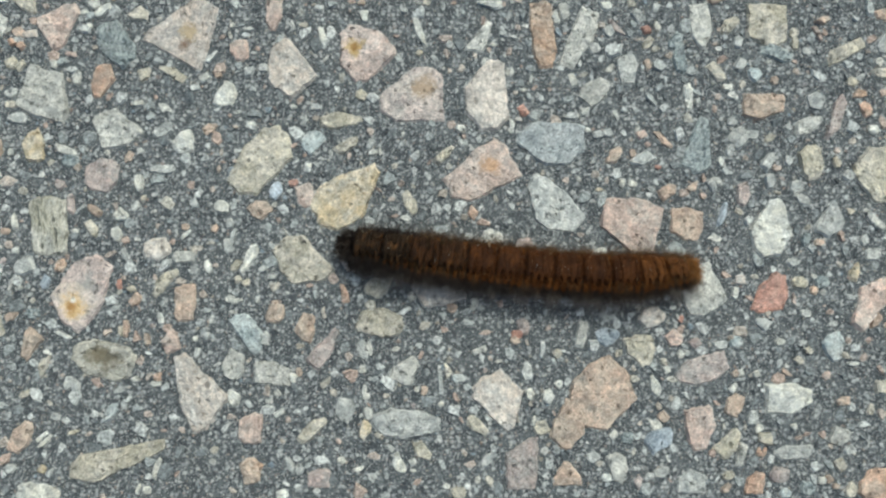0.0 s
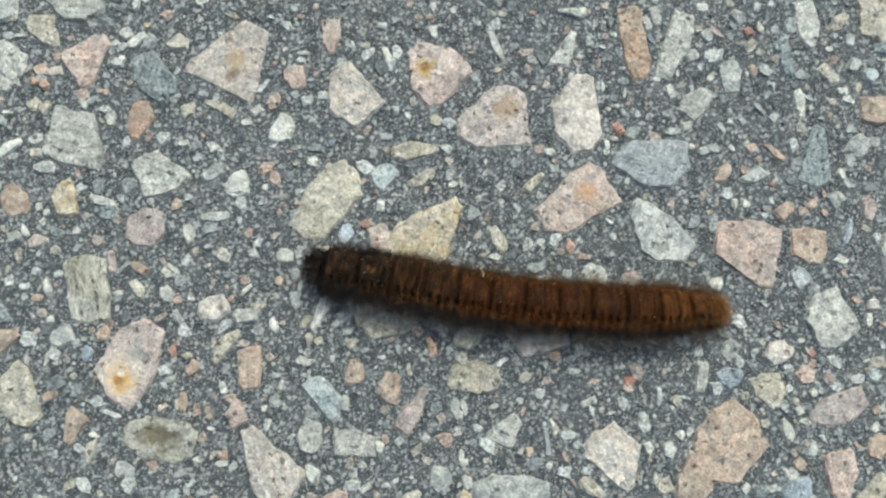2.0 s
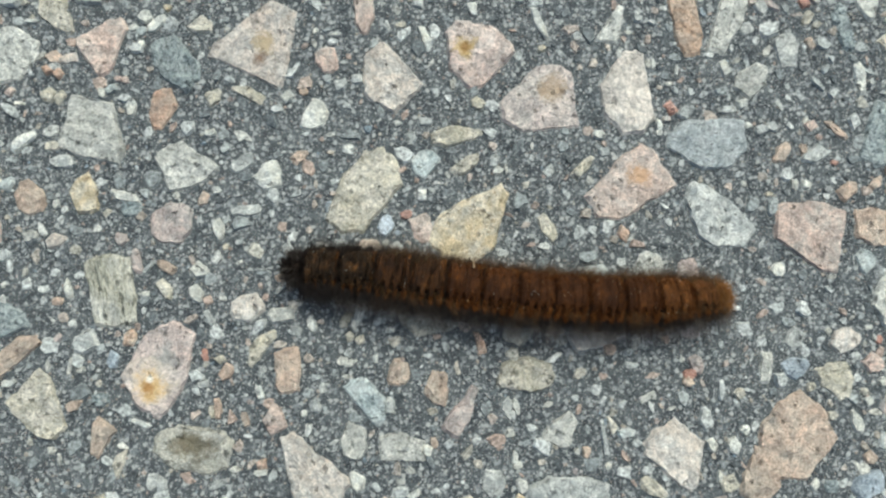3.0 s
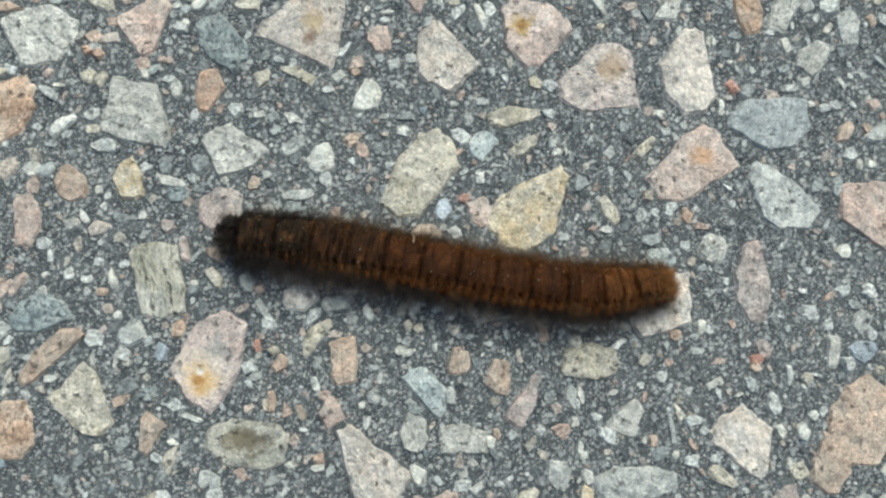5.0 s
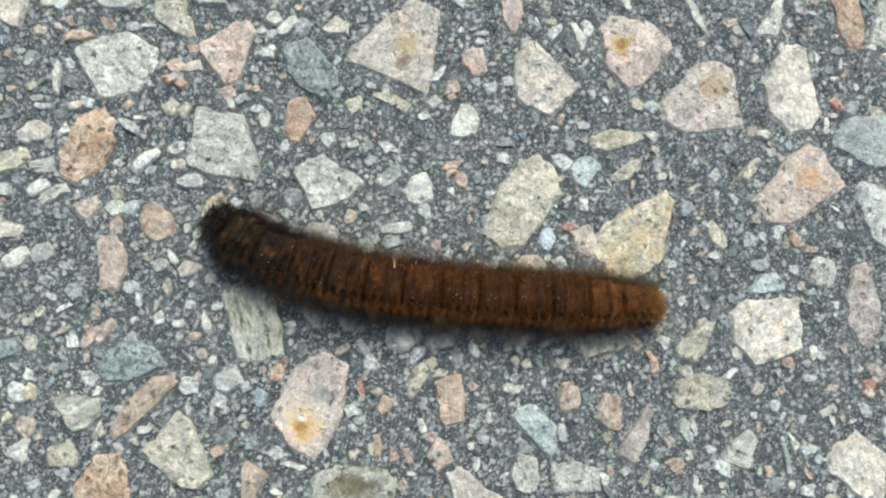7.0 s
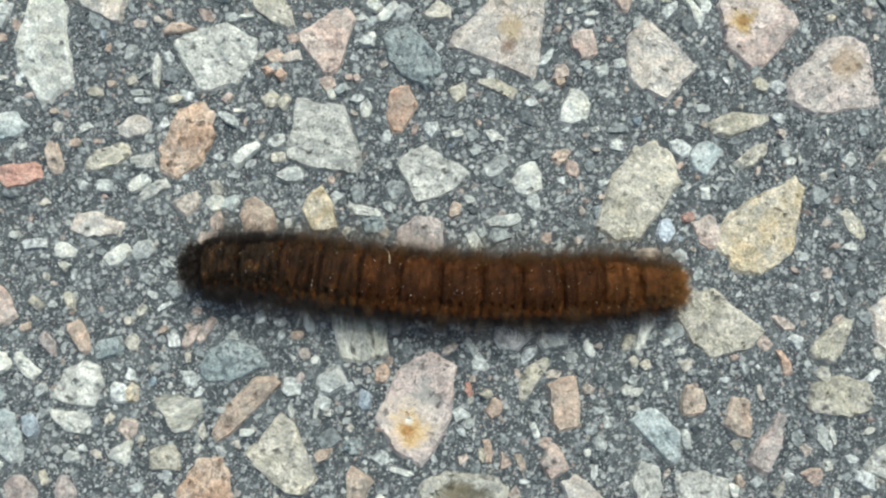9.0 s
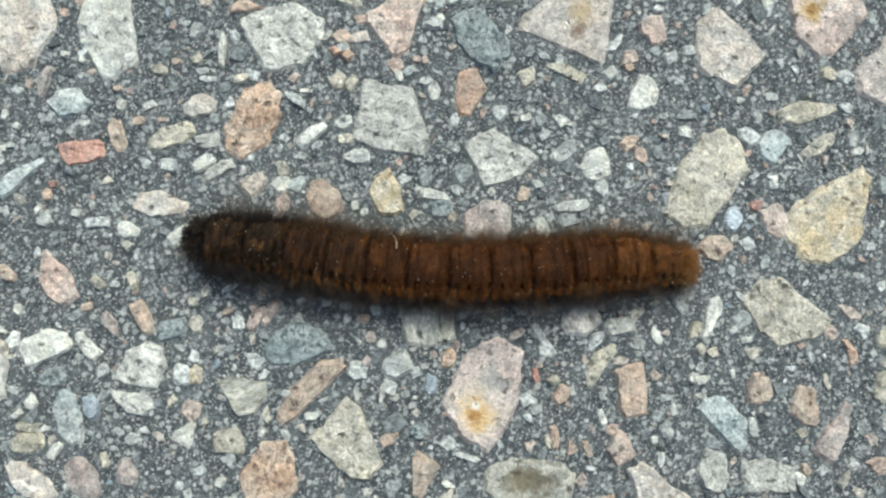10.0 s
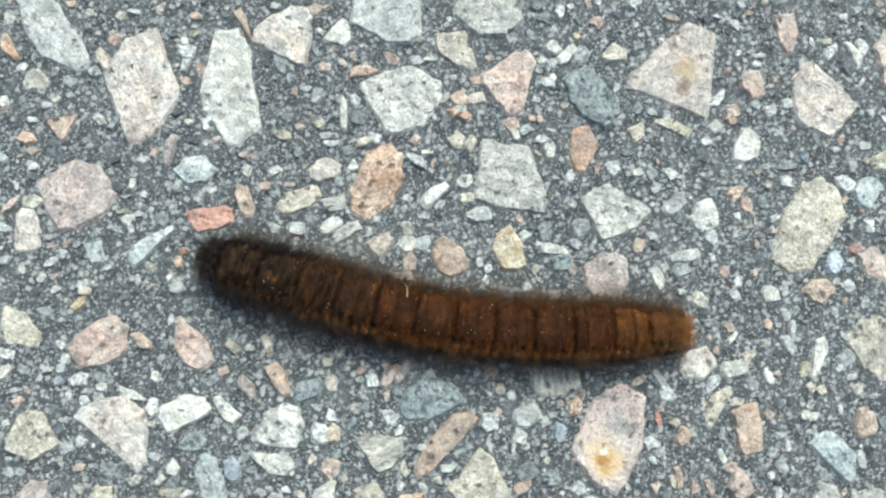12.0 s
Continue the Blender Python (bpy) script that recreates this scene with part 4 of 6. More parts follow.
stone(OCHRE, -128.9, 26.9, 2.9, 1.4, 218, 0.28, 0.09, 0.38, 0.61, 0.48, 0.51, 0.37, 0.21)
stone(GREY, 73.9, 37.8, 2.9, 1.4, -153, 0.31, 0.54, 0.23, 0.35)
stone(TAN, 67.8, 48.5, 2.8, 1.5, 212, 0.24, 0.67, 0.00, 0.21, 0.33, 0.44, 0.00, 0.67)
stone(KHAKI, 0.2, -14.2, 3.0, 1.4, 100, 0.09, 0.05, 0.32, 0.00, 0.29, 0.69, 0.57, 0.63)
stone(GREY, -35.6, 39.2, 2.1, 1.9, 14, 0.02, 0.00, 0.00, 0.40)
stone(TAN, -56.6, -7.0, 3.3, 1.2, 91, 0.00, 0.04, 0.36, 0.28)
stone(WHITE, -117.7, -1.4, 2.6, 1.5, 52, 0.33, 0.33, 0.00, 0.14)
stone(GREY, -5.6, 23.7, 2.2, 1.8, 218, 0.80, 0.13, 0.24, 0.72, 0.26, 0.08, 0.00, 0.77)
stone(ORANGE, 0.9, -3.3, 2.1, 1.8, -179, 0.29, 0.33, 0.24, 0.07)
stone(WHITE, -120.0, 4.8, 2.2, 1.8, 52, 0.00, 0.00, 0.19, 0.31, 0.07, 0.35, 0.36, 0.80)
stone(WHITE, -70.2, -26.6, 3.8, 1.0, 45, 0.06, 0.00, 0.48, 0.17, 0.29, 0.61, 0.44, 0.33)
stone(WHITE, 4.8, -2.6, 2.5, 1.5, 82, 0.19, 0.20, 0.43, 0.13)
stone(WHITE, -43.7, 38.0, 2.1, 1.7, 30, 0.00, 0.54, 0.00, 0.13, 0.04, 0.43, 0.69, 0.09)
stone(WHITE, 29.0, -25.2, 2.1, 1.7, 82, 0.54, 0.28, 0.36, 0.32)
stone(GREYWHITE, 5.7, -10.7, 3.1, 1.2, 200, 0.78, 0.11, 0.56, 0.00, 0.04, 0.18, 0.00, 0.09)
stone(TAN, 36.0, 40.3, 2.3, 1.4, 107, 0.14, 0.79, 0.00, 0.33, 0.13, 0.65, 0.04, 0.07)
stone(PINK, -135.9, 40.4, 3.7, 0.9, -141, 0.00, 0.20, 0.29, 0.25)
stone(WHITE, 24.7, 31.8, 2.3, 1.5, 14, 0.40, 0.03, 0.07, 0.59, 0.61, 0.00, 0.23, 0.71)
stone(PINK, 34.8, 27.7, 2.0, 1.6, 208, 0.00, 0.79, 0.38, 0.00, 0.50, 0.14, 0.08, 0.47)
stone(KHAKI, 61.6, -12.4, 1.9, 1.5, 133, 0.00, 0.10, 0.21, 0.78, 0.18, 0.00, 0.17, 0.70)
stone(RED, 35.9, 46.7, 1.8, 1.7, 16, 0.12, 0.60, 0.39, 0.00, 0.16, 0.50, 0.12, 0.03)
stone(ORANGE, -50.9, -15.4, 1.7, 1.7, 92, 0.22, 0.59, 0.63, 0.05, 0.03, 0.52, 0.00, 0.03)
stone(GREY, -57.1, 6.2, 2.7, 1.1, 115, 0.37, 0.00, 0.03, 0.17, 0.45, 0.07, 0.00, 0.31)
stone(KHAKI, -110.9, 18.4, 2.3, 1.2, 131, 0.57, 0.11, 0.10, 0.76, 0.14, 0.05, 0.00, 0.50)
stone(WHITE, -35.2, 29.7, 2.1, 1.3, 160, 0.36, 0.35, 0.31, 0.46)
stone(WHITE, 50.0, -17.1, 2.3, 1.2, 54, 0.51, 0.11, 0.04, 0.23, 0.35, 0.04, 0.13, 0.47)
stone(OCHRE, -70.7, -31.4, 1.6, 1.5, 163, 0.06, 0.13, 0.00, 0.57, 0.27, 0.20, 0.18, 0.54)
stone(WHITE, -29.4, -21.6, 2.2, 1.1, 32, 0.00, 0.38, 0.06, 0.03, 0.06, 0.04, 0.21, 0.74)
stone(TAN, -104.2, 38.3, 1.7, 1.4, 185, 0.38, 0.15, 0.30, 0.36, 0.19, 0.30, 0.35, 0.16)
stone(ORANGE, -78.6, 44.7, 1.5, 1.4, 202, 0.09, 0.02, 0.06, 0.00, 0.34, 0.80, 0.14, 0.00)
stone(PINK, -84.2, 41.7, 1.7, 1.2, 44, 0.29, 0.23, 0.00, 0.49, 0.03, 0.27, 0.66, 0.10)
stone(ORANGE, 54.3, -28.2, 1.8, 1.1, 70, 0.32, 0.15, 0.19, 0.46, 0.54, 0.21, 0.51, 0.71)
stone(KHAKI, -55.9, 0.0, 1.6, 1.3, 24, 0.30, 0.31, 0.00, 0.23, 0.23, 0.74, 0.49, 0.00)
stone(WHITE, 51.3, -14.5, 1.4, 1.4, -163, 0.01, 0.13, 0.04, 0.02)
stone(ORANGE, -77.1, 44.0, 1.4, 1.4, 43, 0.00, 0.12, 0.00, 0.44, 0.37, 0.02, 0.00, 0.00)
stone(KHAKI, -111.7, -3.2, 2.1, 0.9, 102, 0.06, 0.00, 0.27, 0.06)
stone(WHITE, -6.0, -30.0, 1.4, 1.3, 21, 0.06, 0.34, 0.15, 0.00, 0.16, 0.71, 0.00, 0.00)
stone(TAN, -125.7, 65.2, 1.7, 1.0, 175, 0.22, 0.80, 0.10, 0.36, 0.17, 0.00, 0.00, 0.38)
stone(WHITE, -98.1, -7.5, 1.4, 1.2, -127, 0.00, 0.10, 0.38, 0.19)
stone(WHITE, -31.2, -19.6, 1.5, 1.0, 189, 0.69, 0.21, 0.15, 0.60, 0.43, 0.00, 0.14, 0.00)
stone(WHITE, -121.8, 3.5, 1.4, 1.0, 44, 0.42, 0.10, 0.00, 0.43, 0.40, 0.15, 0.11, 0.54)
chip(CREAM, -51.5, 7.2, 5.4, 4.3, 175)
chip(SLATE, 41.8, 41.4, 5.9, 2.7, 105)
chip(SLATE, 59.3, 42.4, 6.0, 2.6, -21)
chip(GREY, 51.9, 27.1, 4.4, 3.5, 50)
chip(GREY, -75.1, 4.1, 3.9, 2.9, 25)
chip(GREY, 34.8, 23.2, 4.4, 2.4, 25)
chip(SLATE, -102.3, 11.7, 4.2, 2.5, 11)
chip(GREYWHITE, -46.8, 5.7, 4.1, 2.4, 0)
chip(TAN, -30.7, -4.0, 4.3, 2.3, 70)
chip(SLATE, 41.1, 44.5, 3.7, 2.3, 60)
chip(WHITE, -5.1, 46.5, 6.2, 1.4, 110)
chip(SLATE, 62.5, -34.4, 2.9, 2.5, 0)
chip(GREY, -77.4, 30.7, 3.6, 2.0, -0)
chip(SLATE, -67.4, 23.0, 3.0, 2.4, -0)
chip(GREY, 62.1, 18.3, 3.0, 2.4, 20)
chip(GREY, 75.2, 6.3, 3.0, 2.4, 0)
chip(SLATE, 66.1, 1.3, 3.0, 2.4, 0)
chip(KHAKI, 16.3, -24.1, 2.7, 2.6, 25)
chip(TAN, -29.6, -4.2, 3.6, 2.0, 70)
chip(WHITE, -37.3, -18.9, 3.2, 2.2, 110)
chip(WHITE, 36.3, -16.8, 3.8, 1.9, 110)
chip(GREY, 13.9, -14.4, 3.3, 2.1, 105)
chip(KHAKI, 62.1, 1.3, 3.0, 2.2, 0)
chip(GREY, 37.2, -31.6, 2.9, 2.2, 0)
chip(KHAKI, 55.4, -25.9, 2.9, 2.2, 0)
chip(KHAKI, 69.9, -34.7, 2.9, 2.2, 58)
chip(BLUEWHITE, 55.1, 38.6, 2.5, 2.5, 50)
chip(BLUEWHITE, -126.4, 32.8, 3.0, 2.1, 95)
chip(PINKGREY, -67.1, 15.2, 3.9, 1.5, 100)
chip(WHITE, -62.4, 50.4, 3.8, 1.6, 40)
chip(KHAKI, 1.9, -35.2, 2.9, 2.0, 0)
chip(KHAKI, 75.9, -16.9, 2.6, 2.2, 0)
chip(BLUEWHITE, 50.7, -9.2, 2.4, 2.3, 10)
chip(KHAKI, 77.6, 38.7, 2.8, 2.0, -0)
chip(SLATE, -73.3, -4.3, 2.8, 2.0, -7)
chip(GREY, -50.2, 21.4, 3.0, 1.8, -0)
chip(GREY, -15.0, -10.2, 3.0, 1.8, 80)
chip(GREY, 53.3, -22.3, 2.7, 2.0, 78)
chip(WHITE, -55.0, 18.9, 3.1, 1.8, 105)
chip(GREY, -78.6, 35.3, 2.6, 2.0, -0)
chip(GREY, 52.7, 40.3, 2.7, 1.9, 59)
chip(WHITE, -66.6, 38.0, 2.9, 1.8, 100)
chip(GREY, 25.4, -29.1, 2.5, 2.0, 15)
chip(GREY, -38.8, 7.5, 3.1, 1.6, 105)
chip(GREY, 50.5, 24.9, 3.1, 1.6, 69)
chip(WHITE, -50.6, -31.2, 4.0, 1.2, 75)
chip(KHAKI, 62.5, 44.3, 3.0, 1.6, 95)
chip(WHITE, -124.0, 14.5, 4.1, 1.2, 150)
chip(WHITE, -64.0, 51.7, 2.2, 2.1, 115)
chip(ORANGE, -55.1, -1.9, 2.6, 1.8, 55)
chip(GREY, 54.4, 27.5, 2.6, 1.8, -0)
chip(GREY, 6.8, -29.7, 2.9, 1.6, 30)
chip(KHAKI, 72.5, 37.1, 2.2, 2.1, 40)
chip(BROWN, 73.9, 35.1, 2.5, 1.8, -0)
chip(GREY, 29.2, 46.4, 2.2, 2.0, 115)
chip(WHITE, -93.0, 46.3, 4.6, 1.0, 85)
chip(SLATE, 31.4, -25.8, 2.2, 2.0, 0)
chip(GREY, 48.0, -9.7, 2.9, 1.5, 10)
chip(GREY, -66.5, -16.6, 2.4, 1.8, 82)
chip(WHITE, 19.5, 48.9, 2.7, 1.6, 105)
chip(GREY, 52.3, 44.5, 2.5, 1.7, 79)
chip(KHAKI, -15.5, 34.8, 2.3, 1.9, 140)
chip(TAN, 75.3, -5.5, 3.0, 1.4, 49)
chip(BLUEWHITE, -101.0, 32.3, 2.2, 1.9, -8)
chip(SLATE, 63.4, 8.8, 2.6, 1.6, 69)
chip(GREY, 39.9, -19.9, 2.6, 1.6, 69)
chip(BLUEWHITE, 58.6, -35.1, 2.3, 1.8, 0)
chip(BLUEWHITE, 2.1, -15.5, 2.9, 1.4, 5)
chip(PINKGREY, 30.5, 47.1, 4.1, 1.0, -46)
chip(GREY, -31.9, -8.6, 2.8, 1.4, 90)
chip(WHITE, 28.7, 51.1, 2.2, 1.8, -0)
chip(GREY, 27.1, 27.7, 2.6, 1.5, 20)
chip(KHAKI, 62.4, 46.0, 2.3, 1.7, 79)
chip(PINKGREY, -69.2, 18.6, 2.0, 1.9, 165)
chip(WHITE, -28.6, -35.6, 2.4, 1.6, 0)
chip(GREY, -25.7, -31.3, 2.0, 1.9, 105)
chip(KHAKI, -106.5, 18.1, 2.9, 1.3, -78)
chip(WHITE, 22.5, 37.5, 2.7, 1.4, 105)
chip(KHAKI, -37.5, 4.1, 2.6, 1.4, 52)
chip(GREY, -42.7, -7.8, 2.1, 1.7, 110)
chip(WHITE, 76.0, 28.5, 2.0, 1.8, -0)
chip(CREAM, 51.7, 1.8, 2.0, 1.8, 0)
chip(GREY, 22.1, 31.1, 3.0, 1.2, -0)
chip(GREY, 69.9, -27.8, 2.4, 1.5, 15)
chip(GREY, -52.0, 21.5, 2.6, 1.4, 0)
chip(OCHRE, 69.4, 22.5, 2.3, 1.6, 110)
chip(KHAKI, -78.5, 33.2, 2.2, 1.6, -0)
chip(RED, 12.3, -7.9, 2.2, 1.6, 0)
chip(KHAKI, 48.9, -32.2, 2.2, 1.6, 0)
chip(KHAKI, -101.2, 44.6, 2.2, 1.6, -8)
chip(GREY, -25.7, 30.3, 2.2, 1.6, 82)
chip(GREY, -65.5, 47.1, 2.2, 1.6, 175)
chip(GREY, 64.4, -21.3, 2.9, 1.2, 73)
chip(GREY, -96.1, 49.2, 2.3, 1.5, 73)
chip(GREY, -73.1, -4.3, 2.4, 1.4, 0)
chip(GREY, 61.2, 4.8, 2.4, 1.4, 0)
chip(WHITE, 27.9, -32.6, 2.4, 1.4, 0)
chip(KHAKI, -120.9, 1.8, 2.8, 1.2, -9)
chip(GREY, -65.3, -16.9, 2.2, 1.5, 100)
chip(GREY, -45.1, 15.3, 2.0, 1.6, 115)
chip(GREY, 50.9, 30.0, 2.0, 1.6, -0)
chip(GREY, 28.7, 28.0, 2.0, 1.6, -0)
chip(GREY, -76.1, -31.3, 2.0, 1.6, 0)
chip(TAN, 69.4, -19.4, 2.0, 1.6, 0)
chip(GREY, -108.2, -1.1, 2.1, 1.5, -7)
chip(KHAKI, 57.5, 26.9, 2.2, 1.4, 45)
chip(BLUEWHITE, -64.7, 49.3, 2.2, 1.4, 31)
chip(GREY, 63.0, -4.2, 2.2, 1.4, 0)
chip(BROWN, 11.9, -8.9, 1.8, 1.7, 125)
chip(GREY, -38.6, 11.7, 2.0, 1.5, 100)
chip(GREY, -57.2, -17.6, 3.0, 1.0, 20)
chip(GREY, 16.8, -10.6, 3.0, 1.0, 85)
chip(GREY, -111.2, 7.6, 2.0, 1.5, 35)
chip(GREY, 64.4, 42.7, 1.8, 1.6, 20)
chip(GREY, -116.9, 26.8, 1.9, 1.6, 15)
chip(WHITE, 48.7, 22.7, 2.0, 1.5, 100)
chip(KHAKI, -91.0, 42.3, 2.3, 1.3, 10)
chip(GREY, -95.4, 43.8, 2.9, 1.0, -8)
chip(GREY, -44.7, 3.2, 1.8, 1.6, 0)
chip(WHITE, 50.7, -0.7, 2.4, 1.2, 79)
chip(GREY, -112.2, 55.5, 2.2, 1.3, 64)
chip(WHITE, 14.6, -18.4, 2.1, 1.4, 115)
chip(GREY, -45.4, 36.3, 2.0, 1.4, -0)
chip(WHITE, 2.4, 28.7, 2.0, 1.4, -0)
chip(GREY, -23.5, 32.7, 2.0, 1.4, -0)
chip(GREY, 60.8, 22.9, 2.0, 1.4, 69)
chip(TAN, 65.8, 8.3, 2.0, 1.4, 0)
chip(GREY, -12.9, -32.6, 2.0, 1.4, 0)
chip(WHITE, 58.4, -9.1, 2.0, 1.4, 0)
chip(PINK, 66.7, 46.0, 3.1, 0.9, -62)
chip(TAN, 58.6, 37.4, 1.8, 1.6, 15)
chip(WHITE, -26.9, -15.5, 1.9, 1.5, 105)
chip(KHAKI, 19.4, -11.3, 1.7, 1.6, 30)
chip(GREY, 37.6, 50.7, 2.1, 1.3, 79)
chip(WHITE, -38.4, -1.6, 1.8, 1.5, 5)
chip(WHITE, -42.3, 4.0, 2.5, 1.1, 110)
chip(GREY, -14.6, -11.4, 1.7, 1.5, 100)
chip(GREY, -13.8, 26.0, 2.2, 1.2, 80)
chip(KHAKI, 73.8, -20.8, 2.2, 1.2, 73)
chip(GREY, 0.5, 44.1, 1.7, 1.6, 70)
chip(WHITE, 54.2, -24.1, 1.8, 1.4, 25)
chip(GREY, -33.2, 39.9, 1.6, 1.6, -0)
chip(BROWN, 64.6, -0.2, 1.6, 1.6, 0)
chip(GREY, -123.8, 56.0, 1.6, 1.5, 110)
chip(GREY, -23.2, 50.8, 1.8, 1.4, -0)
chip(GREY, 2.9, 26.0, 1.8, 1.4, -0)
chip(RED, -27.4, 18.9, 1.8, 1.4, -0)
chip(WHITE, 19.6, -16.6, 1.6, 1.6, 20)
chip(PINK, 66.3, -15.0, 1.9, 1.3, 35)
chip(TAN, -41.3, 10.8, 1.6, 1.5, 35)
chip(GREY, -38.1, 9.3, 3.0, 0.8, 81)
chip(GREY, -56.6, -20.1, 2.0, 1.2, 81)
chip(GREY, -43.9, -11.2, 2.0, 1.2, 81)
chip(TAN, 48.4, -34.4, 2.0, 1.2, 39)
chip(GREY, -68.5, -22.3, 1.9, 1.3, 170)
chip(BLUEWHITE, -69.6, 41.0, 1.8, 1.3, 30)
chip(GREY, -95.2, 42.7, 2.2, 1.1, 165)
chip(KHAKI, -74.1, -18.4, 2.0, 1.2, 25)
chip(GREY, 35.1, -32.4, 1.9, 1.3, 30)
chip(GREY, -32.4, 3.8, 2.1, 1.1, 25)
chip(WHITE, -70.8, -25.7, 2.9, 0.8, 40)
chip(WHITE, -18.4, -29.7, 1.5, 1.5, 110)
chip(GREY, -131.9, 32.3, 2.1, 1.1, 34)
chip(WHITE, -42.6, 4.1, 2.3, 1.0, 95)
chip(WHITE, -55.4, 33.4, 1.9, 1.2, 5)
chip(TAN, 68.5, -19.5, 1.8, 1.3, 10)
chip(WHITE, -15.0, 49.8, 1.6, 1.4, -0)
chip(WHITE, -13.3, 24.5, 1.6, 1.4, -0)
chip(WHITE, 33.1, 18.8, 1.6, 1.4, -0)
chip(WHITE, 65.0, -33.0, 1.6, 1.4, 0)
chip(TAN, -52.8, -8.8, 2.2, 1.0, 105)
chip(TAN, 59.4, -14.5, 2.3, 0.9, 150)
chip(KHAKI, -96.3, 45.5, 1.6, 1.3, 20)
chip(WHITE, 31.1, 18.8, 1.8, 1.2, 79)
chip(KHAKI, 30.1, -11.2, 1.5, 1.4, 10)
chip(TAN, 33.1, 24.3, 1.7, 1.3, 105)
chip(WHITE, -37.3, -2.1, 2.0, 1.1, 10)
chip(WHITE, 38.4, -14.0, 1.5, 1.4, 25)
chip(TAN, -4.0, -17.8, 1.7, 1.3, 90)
chip(TAN, 50.4, -14.7, 1.6, 1.3, 25)
chip(WHITE, -67.6, -8.1, 3.2, 0.7, 155)
chip(GREY, -128.3, 29.0, 1.8, 1.2, 10)
chip(KHAKI, -40.6, -28.0, 1.5, 1.4, 10)
chip(WHITE, -50.5, -5.2, 2.0, 1.0, 105)
chip(WHITE, 11.6, 29.5, 2.0, 1.0, 95)
chip(GREYWHITE, -77.3, 0.8, 2.9, 0.7, 76)
chip(TAN, 66.3, -32.8, 1.5, 1.4, 100)
chip(WHITE, -51.2, -16.6, 2.0, 1.0, 0)
chip(WHITE, -70.9, 40.6, 1.7, 1.2, 95)
chip(WHITE, -65.7, 50.1, 1.8, 1.1, -7)
chip(KHAKI, -128.2, 28.2, 1.8, 1.1, -8)
chip(GREY, -24.9, 21.4, 1.4, 1.4, -0)
chip(GREY, 60.9, 29.0, 1.4, 1.4, -0)
chip(WHITE, -122.0, 36.4, 1.4, 1.4, -8)
chip(GREY, 10.1, 46.1, 1.6, 1.2, -0)
chip(TAN, -78.7, 10.3, 1.6, 1.2, 0)
chip(WHITE, -46.4, 9.8, 2.4, 0.8, 41)
chip(GREY, -58.6, -3.3, 1.6, 1.2, 0)
chip(OCHRE, 71.5, 13.8, 1.6, 1.2, -0)
chip(WHITE, -15.0, -14.1, 1.6, 1.2, 0)
chip(WHITE, -15.4, -31.2, 2.4, 0.8, 20)
chip(KHAKI, -37.0, 1.8, 1.5, 1.3, 105)
chip(WHITE, -14.2, -18.7, 1.6, 1.2, 15)
chip(GREY, -10.1, -27.5, 2.1, 0.9, 155)
chip(KHAKI, -35.6, 1.1, 1.5, 1.3, 15)
chip(WHITE, 40.9, -11.3, 1.4, 1.3, 100)
chip(TAN, -116.3, 30.2, 1.6, 1.2, 95)
chip(KHAKI, -11.9, -25.4, 1.9, 1.0, 165)
chip(WHITE, -35.9, 47.0, 2.3, 0.8, -0)
chip(WHITE, -14.9, 49.0, 1.6, 1.1, 105)
chip(BLUEWHITE, -132.1, 19.0, 1.4, 1.3, 100)
chip(KHAKI, -57.5, -7.4, 2.0, 0.9, 95)
chip(RED, -58.1, 0.8, 1.9, 1.0, 95)
chip(KHAKI, -26.0, 47.7, 1.8, 1.0, -0)
chip(GREY, -50.1, -2.3, 1.8, 1.0, 71)
chip(WHITE, -54.7, -15.8, 1.8, 1.0, 0)
chip(WHITE, -14.5, -17.6, 1.8, 1.0, 70)
chip(GREY, -54.8, 24.7, 1.5, 1.2, -0)
chip(TAN, -46.5, 11.1, 1.4, 1.3, 25)
chip(KHAKI, -65.4, -25.0, 2.2, 0.8, 15)
chip(WHITE, -135.3, 53.6, 1.7, 1.0, 90)
chip(KHAKI, 63.4, -10.7, 1.4, 1.2, 115)
chip(KHAKI, -99.5, 14.8, 1.3, 1.3, -9)
chip(BROWN, -41.2, 38.5, 1.4, 1.2, -0)
chip(KHAKI, -3.7, 51.8, 1.4, 1.2, -0)
chip(GREY, -7.8, 50.3, 1.4, 1.2, -0)
chip(OCHRE, -5.0, 42.5, 1.4, 1.2, -0)
chip(WHITE, 25.1, 28.5, 1.4, 1.2, -0)
chip(CREAM, 27.9, 47.6, 1.4, 1.2, -0)
chip(WHITE, -52.3, -34.9, 1.4, 1.2, 0)
chip(KHAKI, 38.0, -12.6, 1.4, 1.2, 0)
chip(WHITE, 50.7, 36.1, 1.6, 1.0, 95)
chip(WHITE, -133.2, 30.5, 1.3, 1.2, 25)
chip(WHITE, -131.6, 28.9, 1.5, 1.1, 15)
chip(WHITE, 30.2, 31.1, 2.0, 0.8, -61)
chip(GREY, -41.5, -5.3, 1.6, 1.0, 81)
chip(GREY, 36.1, 17.8, 1.6, 1.0, -0)
chip(WHITE, -0.1, -34.1, 1.6, 1.0, 0)
chip(WHITE, 15.2, -22.9, 2.0, 0.8, 79)
chip(WHITE, 71.1, -13.0, 2.0, 0.8, 0)
chip(TAN, -95.3, 13.1, 1.6, 1.0, 31)
chip(GREY, -35.3, 29.0, 2.0, 0.8, 165)
chip(WHITE, -135.4, 32.2, 1.8, 0.9, 95)
chip(TAN, -112.6, 15.6, 1.5, 1.1, 15)
chip(TAN, -26.0, -14.5, 1.6, 1.0, 100)
